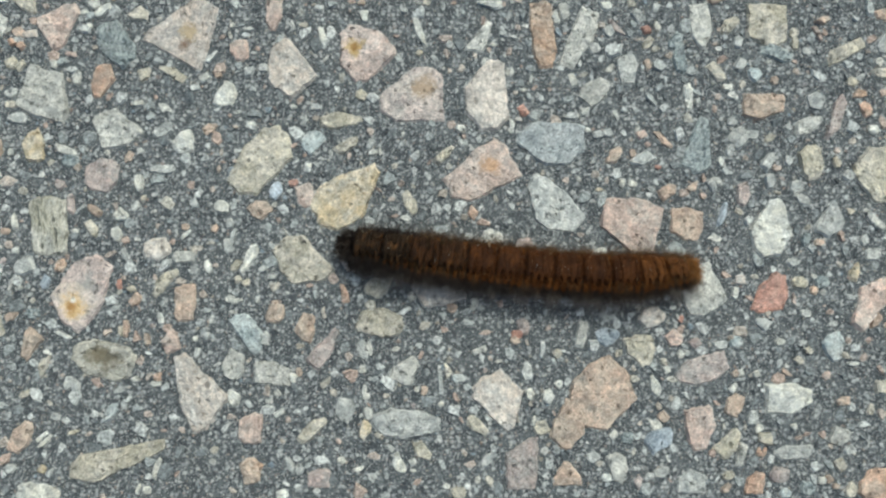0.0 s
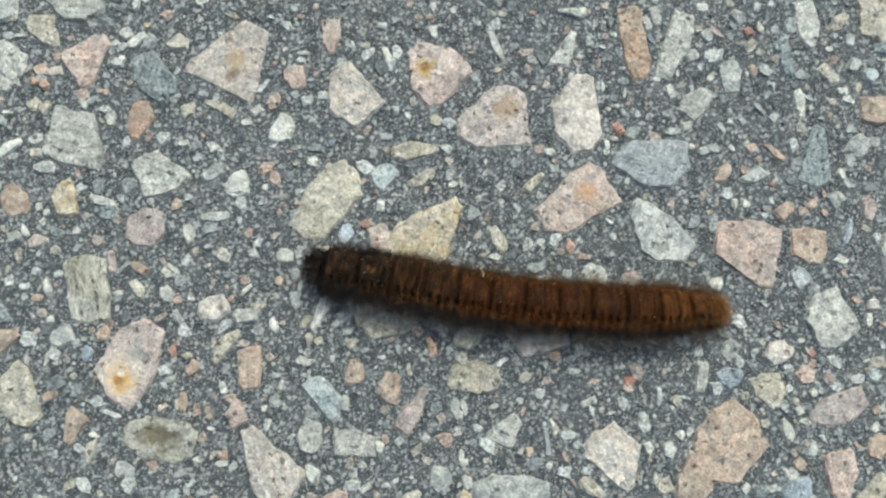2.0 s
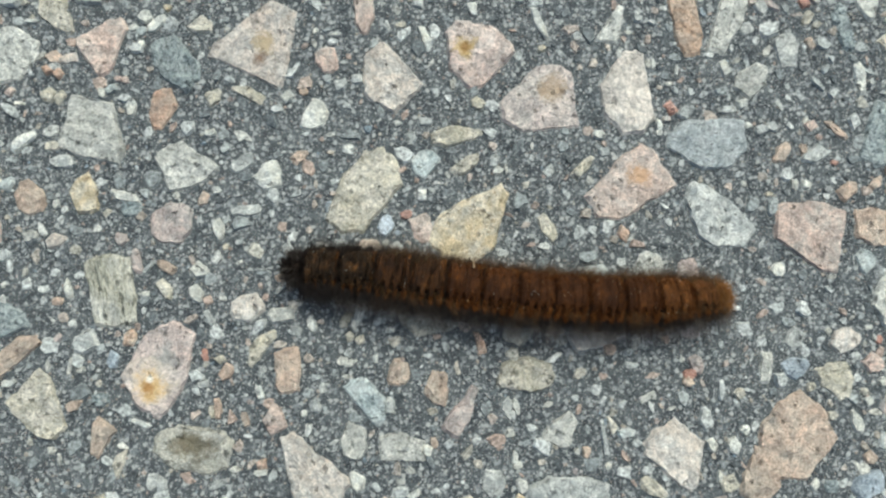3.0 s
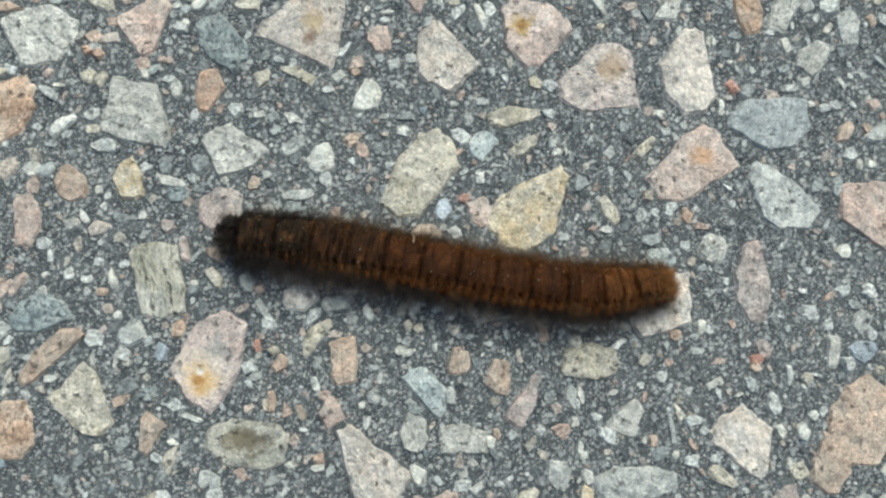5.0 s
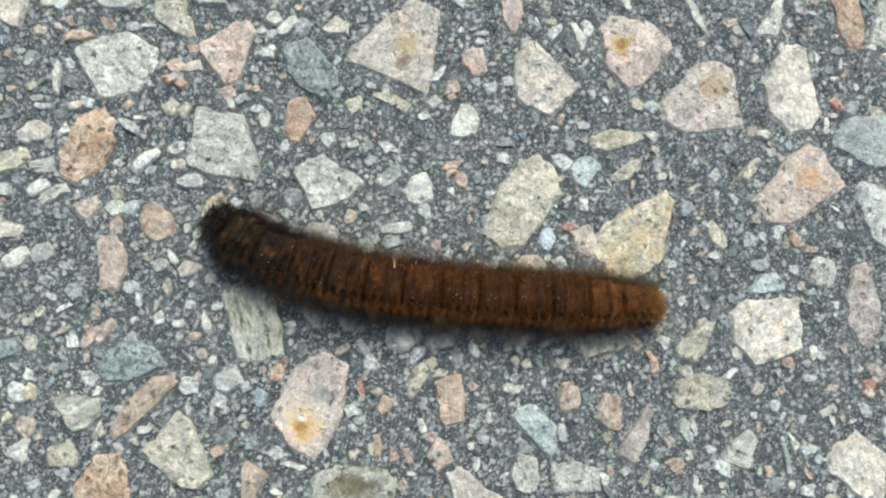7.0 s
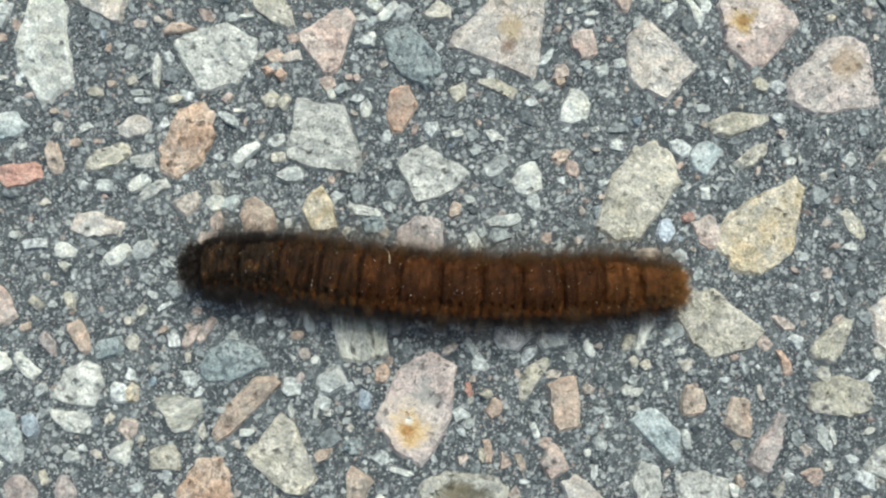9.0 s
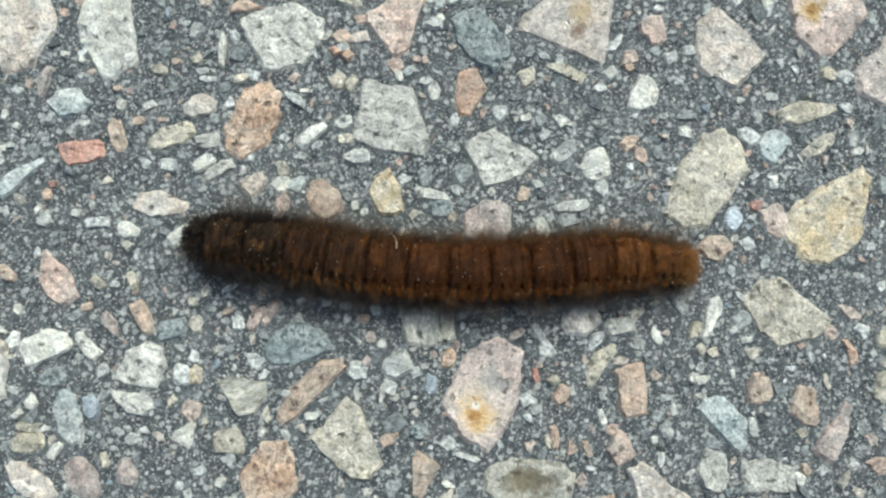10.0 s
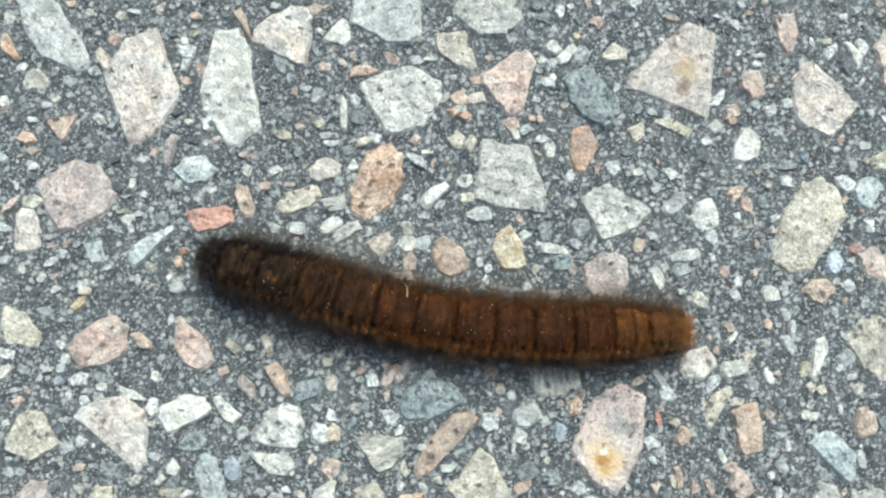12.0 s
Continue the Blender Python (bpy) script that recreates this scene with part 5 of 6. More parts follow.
chip(WHITE, -124.0, 49.9, 1.4, 1.1, -8)
chip(WHITE, -132.6, 44.8, 1.4, 1.1, -8)
chip(BLUE, -132.5, 17.5, 1.4, 1.1, -9)
chip(WHITE, -127.5, 16.0, 1.4, 1.1, -9)
chip(GREY, -109.8, 0.1, 1.4, 1.1, -7)
chip(WHITE, -53.7, -34.7, 1.9, 0.8, 76)
chip(ORANGE, 55.1, -28.3, 1.9, 0.8, 71)
chip(WHITE, 54.1, -14.7, 1.3, 1.1, 15)
chip(WHITE, -64.8, 47.6, 1.3, 1.2, 85)
chip(KHAKI, -93.1, 60.7, 1.5, 1.0, -7)
chip(GREY, -131.5, 20.1, 1.5, 1.0, 74)
chip(TAN, -131.3, 6.6, 1.5, 1.0, -9)
chip(PINKGREY, -78.8, 5.0, 1.3, 1.1, 45)
chip(WHITE, -120.9, 16.3, 1.4, 1.0, 85)
chip(WHITE, 50.0, 36.2, 1.2, 1.2, -0)
chip(GREY, 42.0, -11.1, 1.2, 1.2, 0)
chip(WHITE, -112.8, 27.4, 1.3, 1.1, -8)
chip(GREY, -89.1, 2.3, 1.3, 1.1, 20)
chip(WHITE, -27.5, 32.7, 1.4, 1.0, -0)
chip(WHITE, -78.2, 24.5, 1.4, 1.0, 92)
chip(WHITE, -37.7, 31.7, 1.4, 1.0, -0)
chip(TAN, -15.5, 51.9, 1.4, 1.0, -0)
chip(WHITE, 48.7, 43.2, 1.4, 1.0, -0)
chip(RED, 37.6, 21.7, 1.4, 1.0, -0)
chip(RED, 41.1, -5.2, 1.4, 1.0, 69)
chip(WHITE, 5.3, -33.1, 1.4, 1.0, 70)
chip(KHAKI, -103.0, 2.9, 1.4, 1.0, 52)
chip(WHITE, -86.4, -0.9, 1.4, 1.0, -9)
chip(WHITE, -24.8, 22.1, 1.4, 1.0, -7)
chip(WHITE, -92.5, -2.1, 1.3, 1.0, 100)
chip(WHITE, -80.7, 52.2, 2.3, 0.6, -7)
chip(WHITE, 11.6, 38.8, 1.7, 0.8, 80)
chip(WHITE, -120.7, 40.9, 1.5, 0.9, 74)
chip(WHITE, -50.7, -4.8, 2.0, 0.7, 115)
chip(OCHRE, -60.6, 52.8, 1.2, 1.1, -7)
chip(BLUE, -99.3, 52.0, 1.6, 0.8, 90)
chip(KHAKI, -110.6, 59.4, 1.3, 1.0, -7)
chip(WHITE, -112.1, 58.6, 1.2, 1.1, 95)
chip(WHITE, -31.1, 2.2, 1.6, 0.8, 0)
chip(WHITE, -82.9, 39.9, 1.8, 0.7, -8)
chip(WHITE, -121.3, 36.6, 1.1, 1.1, 0)
chip(WHITE, -123.6, 49.4, 1.1, 1.1, 95)
chip(PINK, -67.3, 42.3, 1.2, 1.0, 95)
chip(WHITE, 8.2, 44.0, 1.2, 1.0, -0)
chip(WHITE, 11.5, 28.3, 1.2, 1.0, -0)
chip(WHITE, 29.4, 42.4, 1.2, 1.0, -0)
chip(GREY, 44.9, 33.6, 1.2, 1.0, -0)
chip(WHITE, -66.0, 10.3, 1.2, 1.0, 0)
chip(KHAKI, -54.1, 16.3, 1.2, 1.0, -0)
chip(WHITE, 64.6, 2.3, 1.2, 1.0, 0)
chip(WHITE, -1.1, -20.0, 1.2, 1.0, 0)
chip(WHITE, 60.4, -23.8, 1.2, 1.0, 0)
chip(TAN, 67.4, -33.9, 1.2, 1.0, 0)
chip(TAN, -98.9, 45.4, 1.2, 1.0, -8)
chip(WHITE, -76.7, 6.9, 1.2, 1.0, -9)
chip(WHITE, 15.1, 37.8, 1.9, 0.6, 80)
chip(RED, -115.5, 31.4, 1.2, 0.9, 10)
chip(CREAM, 12.8, 30.4, 1.4, 0.8, -0)
chip(GREY, -52.1, 16.8, 1.4, 0.8, -0)
chip(WHITE, -33.6, -1.8, 1.4, 0.8, 81)
chip(OCHRE, 27.0, 17.8, 1.4, 0.8, -0)
chip(WHITE, 39.7, -3.2, 1.4, 0.8, 0)
chip(WHITE, -132.0, 50.8, 1.4, 0.8, -8)
chip(GREY, -131.5, 35.5, 1.4, 0.8, -8)
chip(WHITE, -85.5, -0.7, 1.4, 0.8, 33)
chip(TAN, -106.5, 42.7, 1.2, 0.9, -8)
chip(KHAKI, -81.5, 55.0, 1.2, 0.9, -7)
chip(PINK, -68.4, 42.5, 1.2, 0.9, -8)
chip(WHITE, -75.9, 0.2, 1.2, 0.9, -9)
chip(GREY, -73.7, -1.0, 1.1, 0.9, 0)
chip(GREY, -130.2, 52.4, 1.2, 0.9, 5)
chip(WHITE, -110.7, 46.9, 1.2, 0.9, 110)
chip(WHITE, -38.8, 47.7, 1.0, 1.0, -0)
chip(WHITE, -44.4, -8.7, 1.0, 1.0, 0)
chip(WHITE, -5.4, -17.5, 1.0, 1.0, 0)
chip(PINK, -18.9, -26.4, 1.0, 1.0, 0)
chip(WHITE, -119.5, 39.3, 1.0, 1.0, -8)
chip(WHITE, -112.8, 47.9, 1.1, 0.9, -8)
chip(WHITE, -117.6, 28.4, 1.4, 0.7, 63)
chip(WHITE, -133.7, 19.1, 1.4, 0.7, -9)
chip(GREY, -137.7, 17.2, 1.4, 0.7, -9)
chip(KHAKI, -99.3, 0.0, 1.0, 0.9, 20)
chip(WHITE, 13.6, 35.7, 1.2, 0.8, -0)
chip(WHITE, 57.7, 40.8, 1.2, 0.8, -0)
chip(WHITE, -123.9, 61.9, 1.1, 0.9, 105)


# grains between the stones, from coarse chippings down to sand
def taken(x, y, margin):
    """Whether a grain there would lie on one of the placed stones."""
    hit = np.zeros(len(x), bool)
    for sx, sy, length, width, turn, corners in placed:
        c, s = math.cos(turn), math.sin(turn)
        u = ((x - sx) * c + (y - sy) * s) / (length / 2 + margin)
        v = (-(x - sx) * s + (y - sy) * c) / (width / 2 + margin)
        m = (abs(u) < 1) & (abs(v) < 1)
        for (qx, qy), (a, b) in zip(QUADRANTS, corners):
            m &= (1 - qx * u) / (2 * max(a, 0.005)) + (1 - qy * v) / (2 * max(b, 0.005)) > 1
        hit |= m
    return hit


def scatter(number, low, high, margin, seed, known, area=(-172, 88, -54, 68)):
    """Grains of low to high millimetres, none on a stone or on another grain of its size."""
    rng = np.random.default_rng(seed)
    x, y = rng.uniform(area[0], area[1], number), rng.uniform(area[2], area[3], number)
    size = low + (high - low) * rng.random(number) ** 2
    free = ~taken(x, y, margin)
    if known is None:
        return list(zip(x[free], y[free], size[free]))
    kept, cells = [], known
    for gx, gy, gs in zip(x[free], y[free], size[free]):
        key = (int(gx // 3), int(gy // 3))
        near = [p for i in (-1, 0, 1) for j in (-1, 0, 1) for p in cells.get((key[0] + i, key[1] + j), ())]
        if all((gx - px) ** 2 + (gy - py) ** 2 > (0.42 * (gs + ps)) ** 2 for px, py, ps in near):
            cells.setdefault(key, []).append((gx, gy, gs))
            kept.append((gx, gy, gs))
    return kept


def grains(name, places, sides, seed, label, material=GRIT):
    """Broken grains, each a few-sided block with a tilted top, in one mesh."""
    rng = np.random.default_rng(seed)
    x, y, size = np.array(places).T[:, :, None]
    n, k = len(x), np.arange(sides)[None, :]
    z = np.array([[relief(a, b)] for a, b in zip(x[:, 0], y[:, 0])])
    pick = lambda low, high: rng.uniform(low, high, (n, 1))
    turn, stretch = pick(0, 6.283), pick(0.4, 1.0)
    a = 6.283 * (k + rng.uniform(-0.36, 0.36, (n, sides))) / sides
    r = size / 2 * rng.uniform(0.62, 1.3, (n, sides))
    px, py = r * np.cos(a), r * np.sin(a) * stretch
    qx, qy = px * np.cos(turn) - py * np.sin(turn), px * np.sin(turn) + py * np.cos(turn)
    high, lean, way = size * pick(0.03, 0.16) + 0.03, size * pick(0, 0.12), pick(0, 6.283)
    top = z + high + lean * np.cos(a - way)
    low = np.stack([x + qx, y + qy, z - 0.15 + 0 * qx], -1)
    up = np.stack([x + qx * 0.74, y + qy * 0.74, top], -1)
    verts = np.concatenate([low, up], 1).reshape(-1, 3) * MM
    faces = []
    for base in range(0, n * 2 * sides, 2 * sides):
        for i in range(sides):
            m = (i + 1) % sides
            faces.append((base + i, base + m, base + sides + m, base + sides + i))
        faces.append(tuple(range(base + sides, base + 2 * sides)))
    ob = part(name, mesh_of(name, verts.tolist(), faces, material), ground, label)
    return tagged(ob, kind="stuff")


cells = {}
coarse = scatter(4600, 1.5, 3.4, 0.45, 1, cells)
chips = scatter(6500, 0.9, 2.1, 0.1, 2, cells)
small = scatter(90000, 0.3, 0.85, -0.05, 3, cells)
sand_grains = scatter(150000, 0.14, 0.42, -0.1, 4, None)
outer = [p for p in scatter(9000, 2.0, 9.0, 1.0, 5, {}, (-300, 220, -180, 200)) if not (-170 < p[0] < 86 and -52 < p[1] < 66)]
grains("outlying_stones", outer, 7, 10, "pale angular stones farther off", PALEGRIT)
grains("coarse_chippings", coarse, 7, 11, "mixed pale angular chippings", PALEGRIT)
grains("chippings", chips, 6, 12, "small mixed chippings")
grains("fine_chippings", small, 5, 13, "fine pale chippings")
grains("sand", sand_grains, 3, 14, "sand grains in the binder", PALEGRIT)


# ---- the caterpillar ----
SEGMENTS = 12


def girth(k):
    """Radius in millimetres of the body at a share k of its length, from head to tail."""
    return 2.75 * min(1.0, 0.77 + 1.15 * k) * min(1.0, 0.62 + 2.6 * (1 - k))


def barrel(length, radius, cone):
    """A rounded ring of the body, its axis along x."""
    verts, faces, rings, sides = [], [], 7, 16
    for i in range(rings):
        u = -1 + 2 * i / (rings - 1)
        r = radius * (1 - 0.16 * abs(u) ** 2.5) * (1 - cone * max(0.0, (u * length / 2 + 1) / 3.8) ** 1.5)
        for j in range(sides):
            a = 2 * math.pi * j / sides
            verts.append((u * length / 2 * MM, r * math.sin(a) * MM, r * 0.98 * math.cos(a) * MM))
    for i in range(rings - 1):
        for j in range(sides):
            a, b = i * sides + j, i * sides + (j + 1) % sides
            faces.append((a, b, b + sides, a + sides))
    faces.append(tuple(range(sides))[::-1])
    faces.append(tuple((rings - 1) * sides + j for j in range(sides)))
    me = mesh_of("segment", verts, faces, SKIN)
    me.polygons.foreach_set("use_smooth", [True] * len(faces))
    return me


def pelt(radius, cone, rng, material, roughness, comb):
    """The velvety back of a ring: folds across it with furrows between, and a comb of teeth along its lower edge."""
    verts, faces, across, around = [], [], 44, 30
    furrows = [-2.42, *(u + rng.uniform(-0.16, 0.16) for u in (-1.25, 0.1, 1.35)), 2.42]
    depth = [0.6, *rng.uniform(0.02, 0.24, 3), 0.5]
    teeth = comb
    reach = rng.uniform(22, 36, len(teeth))
    offset = Vector(rng.uniform(-50, 50, 3))
    for i in range(across):
        u = -2.5 + 5.0 * i / (across - 1)
        rise = 0.95 - 0.35 * abs(u / 2.5) ** 4 - sum(d * math.exp(-((u - f) / 0.13) ** 2) for f, d in zip(furrows, depth))
        low = -42 - max(w * math.exp(-((u - p) / 0.27) ** 4) for p, w in zip(teeth, reach))
        taper = 1 - cone * max(0.0, (u + 1) / 3.8) ** 1.5
        for j in range(around):
            f = j / (around - 1)
            a = radians(low + (72 - low) * f)
            edge = min(1.0, 9 * f, 7 * (1 - f))
            clump = roughness * noise.noise(Vector((u * 2.2, a * 2.0, 0)) + offset) + 0.5 * roughness * noise.noise(Vector((u * 5, a * 5, 3)) + offset)
            sway = 0.10 * noise.noise(Vector((a * 1.5, 7, 0)) + offset)
            r = (radius + (rise + clump) * (0.25 + 0.75 * edge)) * taper
            verts.append(((u + sway) * MM, r * math.sin(a) * MM, r * math.cos(a) * MM))
    for i in range(across - 1):
        for j in range(around - 1):
            n = i * around + j
            faces.append((n, n + 1, n + 1 + around, n + around))
    me = mesh_of("pelt", verts, faces, material)
    me.polygons.foreach_set("use_smooth", [True] * len(faces))
    return me


def fur(name, number, spread, along, radius, length, thick, lean, material, rng, curl=0.25, bands=(), sides=(-1, 1), blur=0.13, cone=0.0, clumps=0):
    """Tapering hairs over a stretch of a body ring. spread: degrees from the back, either side; along: the stretch on the axis."""
    verts, faces = [], []
    locks = [(rng.choice(sides) * rng.uniform(*spread), rng.uniform(*along), rng.uniform(0.6, 1.25), rng.normal(0, 0.3)) for _ in range(clumps)]
    for _ in range(number):
        a = radians(rng.choice(sides) * rng.uniform(*spread))
        u = rng.uniform(*along) if not bands else float(np.clip(rng.choice(bands) + rng.normal(0, blur), *along))
        share, tilt = 1.0, 0.0
        if locks and rng.random() < 0.75:
            angle, place, share, tilt = locks[rng.integers(clumps)]
            a, u = radians(angle + rng.normal(0, 4)), float(np.clip(place + rng.normal(0, 0.22), *along))
        reach = radius * (1 - cone * max(0.0, (u + 1) / 3.8) ** 1.5)
        root = Vector((u, reach * math.sin(a), reach * math.cos(a)))
        out = Vector((0, math.sin(a), math.cos(a)))
        side = Vector((0, math.cos(a), -math.sin(a)))
        way = (out + Vector((lean + tilt + rng.normal(0, 0.22), 0, 0)) + side * rng.normal(0, 0.25)).normalized()
        l = rng.uniform(*length) * share
        bend = Vector((rng.normal(0, curl), rng.normal(0, curl), -abs(rng.normal(0, curl)))) * l
        mid, tip = root + way * l * 0.55, root + way * l + bend * 0.5
        flat = way.cross(Vector((rng.normal(), rng.normal(), rng.normal()))).normalized()
        third = way.cross(flat)
        n = len(verts)
        for at, w in ((root - out * 0.1, 1.0), (mid, 0.7)):
            for k in range(3):
                e = at + (flat * math.cos(2.094 * k) + third * math.sin(2.094 * k)) * thick * w / 2
                verts.append((e.x * MM, e.y * MM, e.z * MM))
        verts.append((tip.x * MM, tip.y * MM, tip.z * MM))
        for k in range(3):
            j = (k + 1) % 3
            faces.append((n + k, n + j, n + 3 + j, n + 3 + k))
            faces.append((n + 3 + k, n + 3 + j, n + 6))
    return mesh_of(name, verts, faces, material)


def specks(number, radius, rng):
    """Tiny pale grains set on the fur, their pale colour standing for glints of light."""
    verts, faces = [], []
    for _ in range(number):
        a, u, r = radians(rng.uniform(-55, 55)), rng.uniform(-2.2, 2.2), rng.uniform(0.025, 0.075)
        c = Vector((u, (radius + 1.15) * math.sin(a), (radius + 1.15) * math.cos(a)))
        n = len(verts)
        for d in ((1, 0, 0), (0, 1, 0), (-1, 0, 0), (0, -1, 0), (0, 0, 1), (0, 0, -1)):
            verts.append(tuple((c[i] + d[i] * r * rng.uniform(0.7, 1.4)) * MM for i in range(3)))
        for i in range(4):
            faces += [(n + i, n + (i + 1) % 4, n + 4), (n + (i + 1) % 4, n + i, n + 5)]
    return mesh_of("specks", verts, faces, PALE)


def stray_hair(radius):
    """One long pale hair that arches over the flank."""
    verts, faces, n = [], [], 9
    for i in range(n):
        a, f = radians(28 + 5 * i), i / (n - 1)
        rise = radius + 1.2 + 0.5 * math.sin(math.pi * f)
        c = Vector((0.9 - 1.7 * f * f, rise * math.sin(a), rise * math.cos(a)))
        for k in range(4):
            d = Vector((math.cos(1.571 * k), 0, math.sin(1.571 * k))) * (0.06 * (1 - 0.7 * f))
            verts.append(tuple((c + d) * MM))
    for i in range(n - 1):
        for k in range(4):
            j = (k + 1) % 4
            faces.append((i * 4 + k, i * 4 + j, i * 4 + 4 + j, i * 4 + 4 + k))
    return mesh_of("stray_hair", verts, faces, PALE)


def make_segment(i, parent):
    rng = np.random.default_rng(100 + i)
    k = (i + 0.5) / SEGMENTS
    r = girth(k)
    cone = max(0.0, 0.55 - 0.32 * (SEGMENTS - 1 - i))
    front = max(0.0, 1 - i / 3.5)
    coat = DUSKY if i < 4 else FRINGE if i == SEGMENTS - 1 else DORSAL
    shift = rng.uniform(-0.12, 0.12)
    folds = [u + shift + rng.uniform(-0.1, 0.1) for u in (-1.75, -0.75, 0.3, 1.15)]
    ring = part("segment", barrel(5.6, r, cone), parent)
    comb = [u + rng.uniform(-0.15, 0.15) for u in (-1.85, -0.65, 0.55, 1.75)]
    skin, shade = (DUSKPELT, "rough blackish brown pelt with rusty glints") if i < 2 else (PELT, "folded dark brown velvety pelt")
    if i in (2, 3):
        skin, shade = MIDPELT, "folded blackish brown velvety pelt"
    if i > SEGMENTS - 3:
        skin, shade = GOLDPELT, "folded golden brown velvety pelt"
    part("pelt", pelt(r, cone, rng, skin, 0.34 if i < 3 else 0.16, comb), ring, shade)
    pile = r + 0.6
    part("dorsal_fur", fur("dorsal_fur", 1800, (0, 70), (-2.3, 2.3), pile, (0.35, 0.9), 0.06, 0.4, coat, rng, 0.15, cone=cone, clumps=60),
         ring, "dark brown velvety hair on the back")
    part("band_fur", fur("band_fur", int((200 + 260 * k) * (1.7 if i in (1, 2, 3) else 1)), (0, 74), (1.2, 2.35), pile, (0.3, 0.6), 0.08, 0.25, TUFT, rng, 0.12,
                         [1.9 + shift, 1.9 + shift, 1.5 + shift], blur=0.11, cone=cone), ring, "orange-brown band of short hair")
    part("dorsal_spot", fur("dorsal_spot", 170, (0, 22), (-1.0, 0.7), pile, (0.3, 0.55), 0.08, 0.3, DUSKY, rng, 0.15, cone=cone),
         ring, "dark spot of hair on the back")
    part("tuft_fur", fur("tuft_fur", int((300 + 300 * k) * (1 - 0.4 * front)), (44, 78), (-2.3, 2.2), r + 0.4, (0.45, 0.95), 0.09, 0.05, TUFT, rng, 0.08,
                         comb, (-1,), blur=0.13, cone=cone), ring, "comb of orange-brown tufts low on the flank")
    part("far_tuft_fur", fur("far_tuft_fur", int((250 + 350 * k) * (1 - 0.6 * front)), (46, 78), (-2.3, 2.2), r, (0.7, 1.2), 0.10, 0.25, FRINGE, rng, 0.15, folds, (1,), blur=0.25, cone=cone),
         ring, "brown tufts high on the flank")
    if i > 1:
        part("fringe_fur", fur("fringe_fur", int(800 + 500 * k), (46, 95), (-2.7, 2.6), r, (0.9, 2.8), 0.035, 0.35, FRINGE, rng, 0.3, (), (1, 1, 1, -1), cone=cone, clumps=16),
             ring, "soft brown fringe of longer hair")
    part("flank_fur", fur("flank_fur", 2200, (72 - 18 * front, 118), (-2.8, 2.8), r, (0.8, 1.7 + 1.3 * (1 - k)), 0.09, 0.25, BLACK, rng, 0.25, (), (-1,), cone=cone, clumps=30),
         ring, "black hair along the flank")
    part("far_flank_fur", fur("far_flank_fur", int(900 + 700 * front), (62 - 16 * front, 118), (-2.8, 2.8), r, (0.8, 1.6 + 1.2 * (1 - k)), 0.07, 0.25, BLACK, rng, 0.25, (), (1,), cone=cone, clumps=20),
         ring, "black hair along the other flank")
    part("joint_fur", fur("joint_fur", int(rng.integers(60, 160)), (0, 80), (-2.75, -2.4), r * 0.97, (0.6, 1.0), 0.10, 0.05, BLACK, rng, 0.12, cone=cone),
         ring, "black hair in the joint between rings")
    if i < 3:
        part("dark_fur", fur("dark_fur", 700 - 220 * i, (0, 75), (-2.8, 1.5), r + 0.4, (0.5, 1.1), 0.09, 0.35, BLACK, rng, 0.2, cone=cone, clumps=14),
             ring, "blackish fur behind the head")
    part("long_hair", fur("long_hair", 1500, (88, 124), (-2.8, 2.8), r, (1.4, 5.0), 0.026, 0.35, LONG, rng, 0.4, (), (1, -1), cone=cone, clumps=22),
         ring, "long fine grey-brown hair")
    if i == SEGMENTS - 1:
        part("tail_fur", fur("tail_fur", 2700, (0, 110), (-0.2, 2.5), r * 0.75, (0.8, 2.4), 0.07, 1.2, TAIL, rng, 0.3, cone=cone),
             ring, "golden brown tuft over the tail end")
    part("specks", specks(13, r, rng), ring, "pale specks standing for glints on the fur")
    if i == 4:
        part("stray_hair", stray_hair(r), ring, "single pale arched hair")
    return ring


def make_head(parent):
    rng = np.random.default_rng(99)
    bm = bmesh.new()
    bmesh.ops.create_uvsphere(bm, u_segments=20, v_segments=12, radius=2.15 * MM)
    for v in bm.verts:
        v.co.x *= 0.8
        v.co.z *= 0.95
        v.co.y *= 1 + 0.08 * (v.co.z > 0)
        v.co.x += 0.1 * MM * math.cos(v.co.y * 1600)
    me = bpy.data.meshes.new("head")
    bm.to_mesh(me)
    bm.free()
    me.materials.append(SKIN)
    me.polygons.foreach_set("use_smooth", [True] * len(me.polygons))
    head = part("head", me, parent, "round black hairy head")
    part("head_hair", fur("head_hair", 1700, (0, 130), (-1.0, 2.0), 1.95, (0.5, 1.5), 0.08, 0.1, BLACK, rng, 0.3), head, "short black bristles")
    part("face_hair", fur("face_hair", 500, (0, 140), (-1.6, -1.1), 1.15, (0.4, 1.1), 0.07, -1.3, BLACK, rng, 0.3), head, "short black face bristles")
    part("long_hair", fur("long_hair", 300, (10, 110), (-1.2, 1.0), 1.6, (1.6, 3.0), 0.04, -0.5, LONG, rng, 0.3), head, "long fine grey-brown hair")
    return head


caterpillar = tagged(new("caterpillar"), "hairy brown caterpillar with a black head crawling on asphalt", "caterpillar")
head = make_head(caterpillar)
segments = [make_segment(i, caterpillar) for i in range(SEGMENTS)]
steps = []           # time, roll and seven places along the body, head first, in millimetres


def crawl(t, roll, *places):
    steps.append((t, roll, [Vector((*p, 0)) for p in places]))


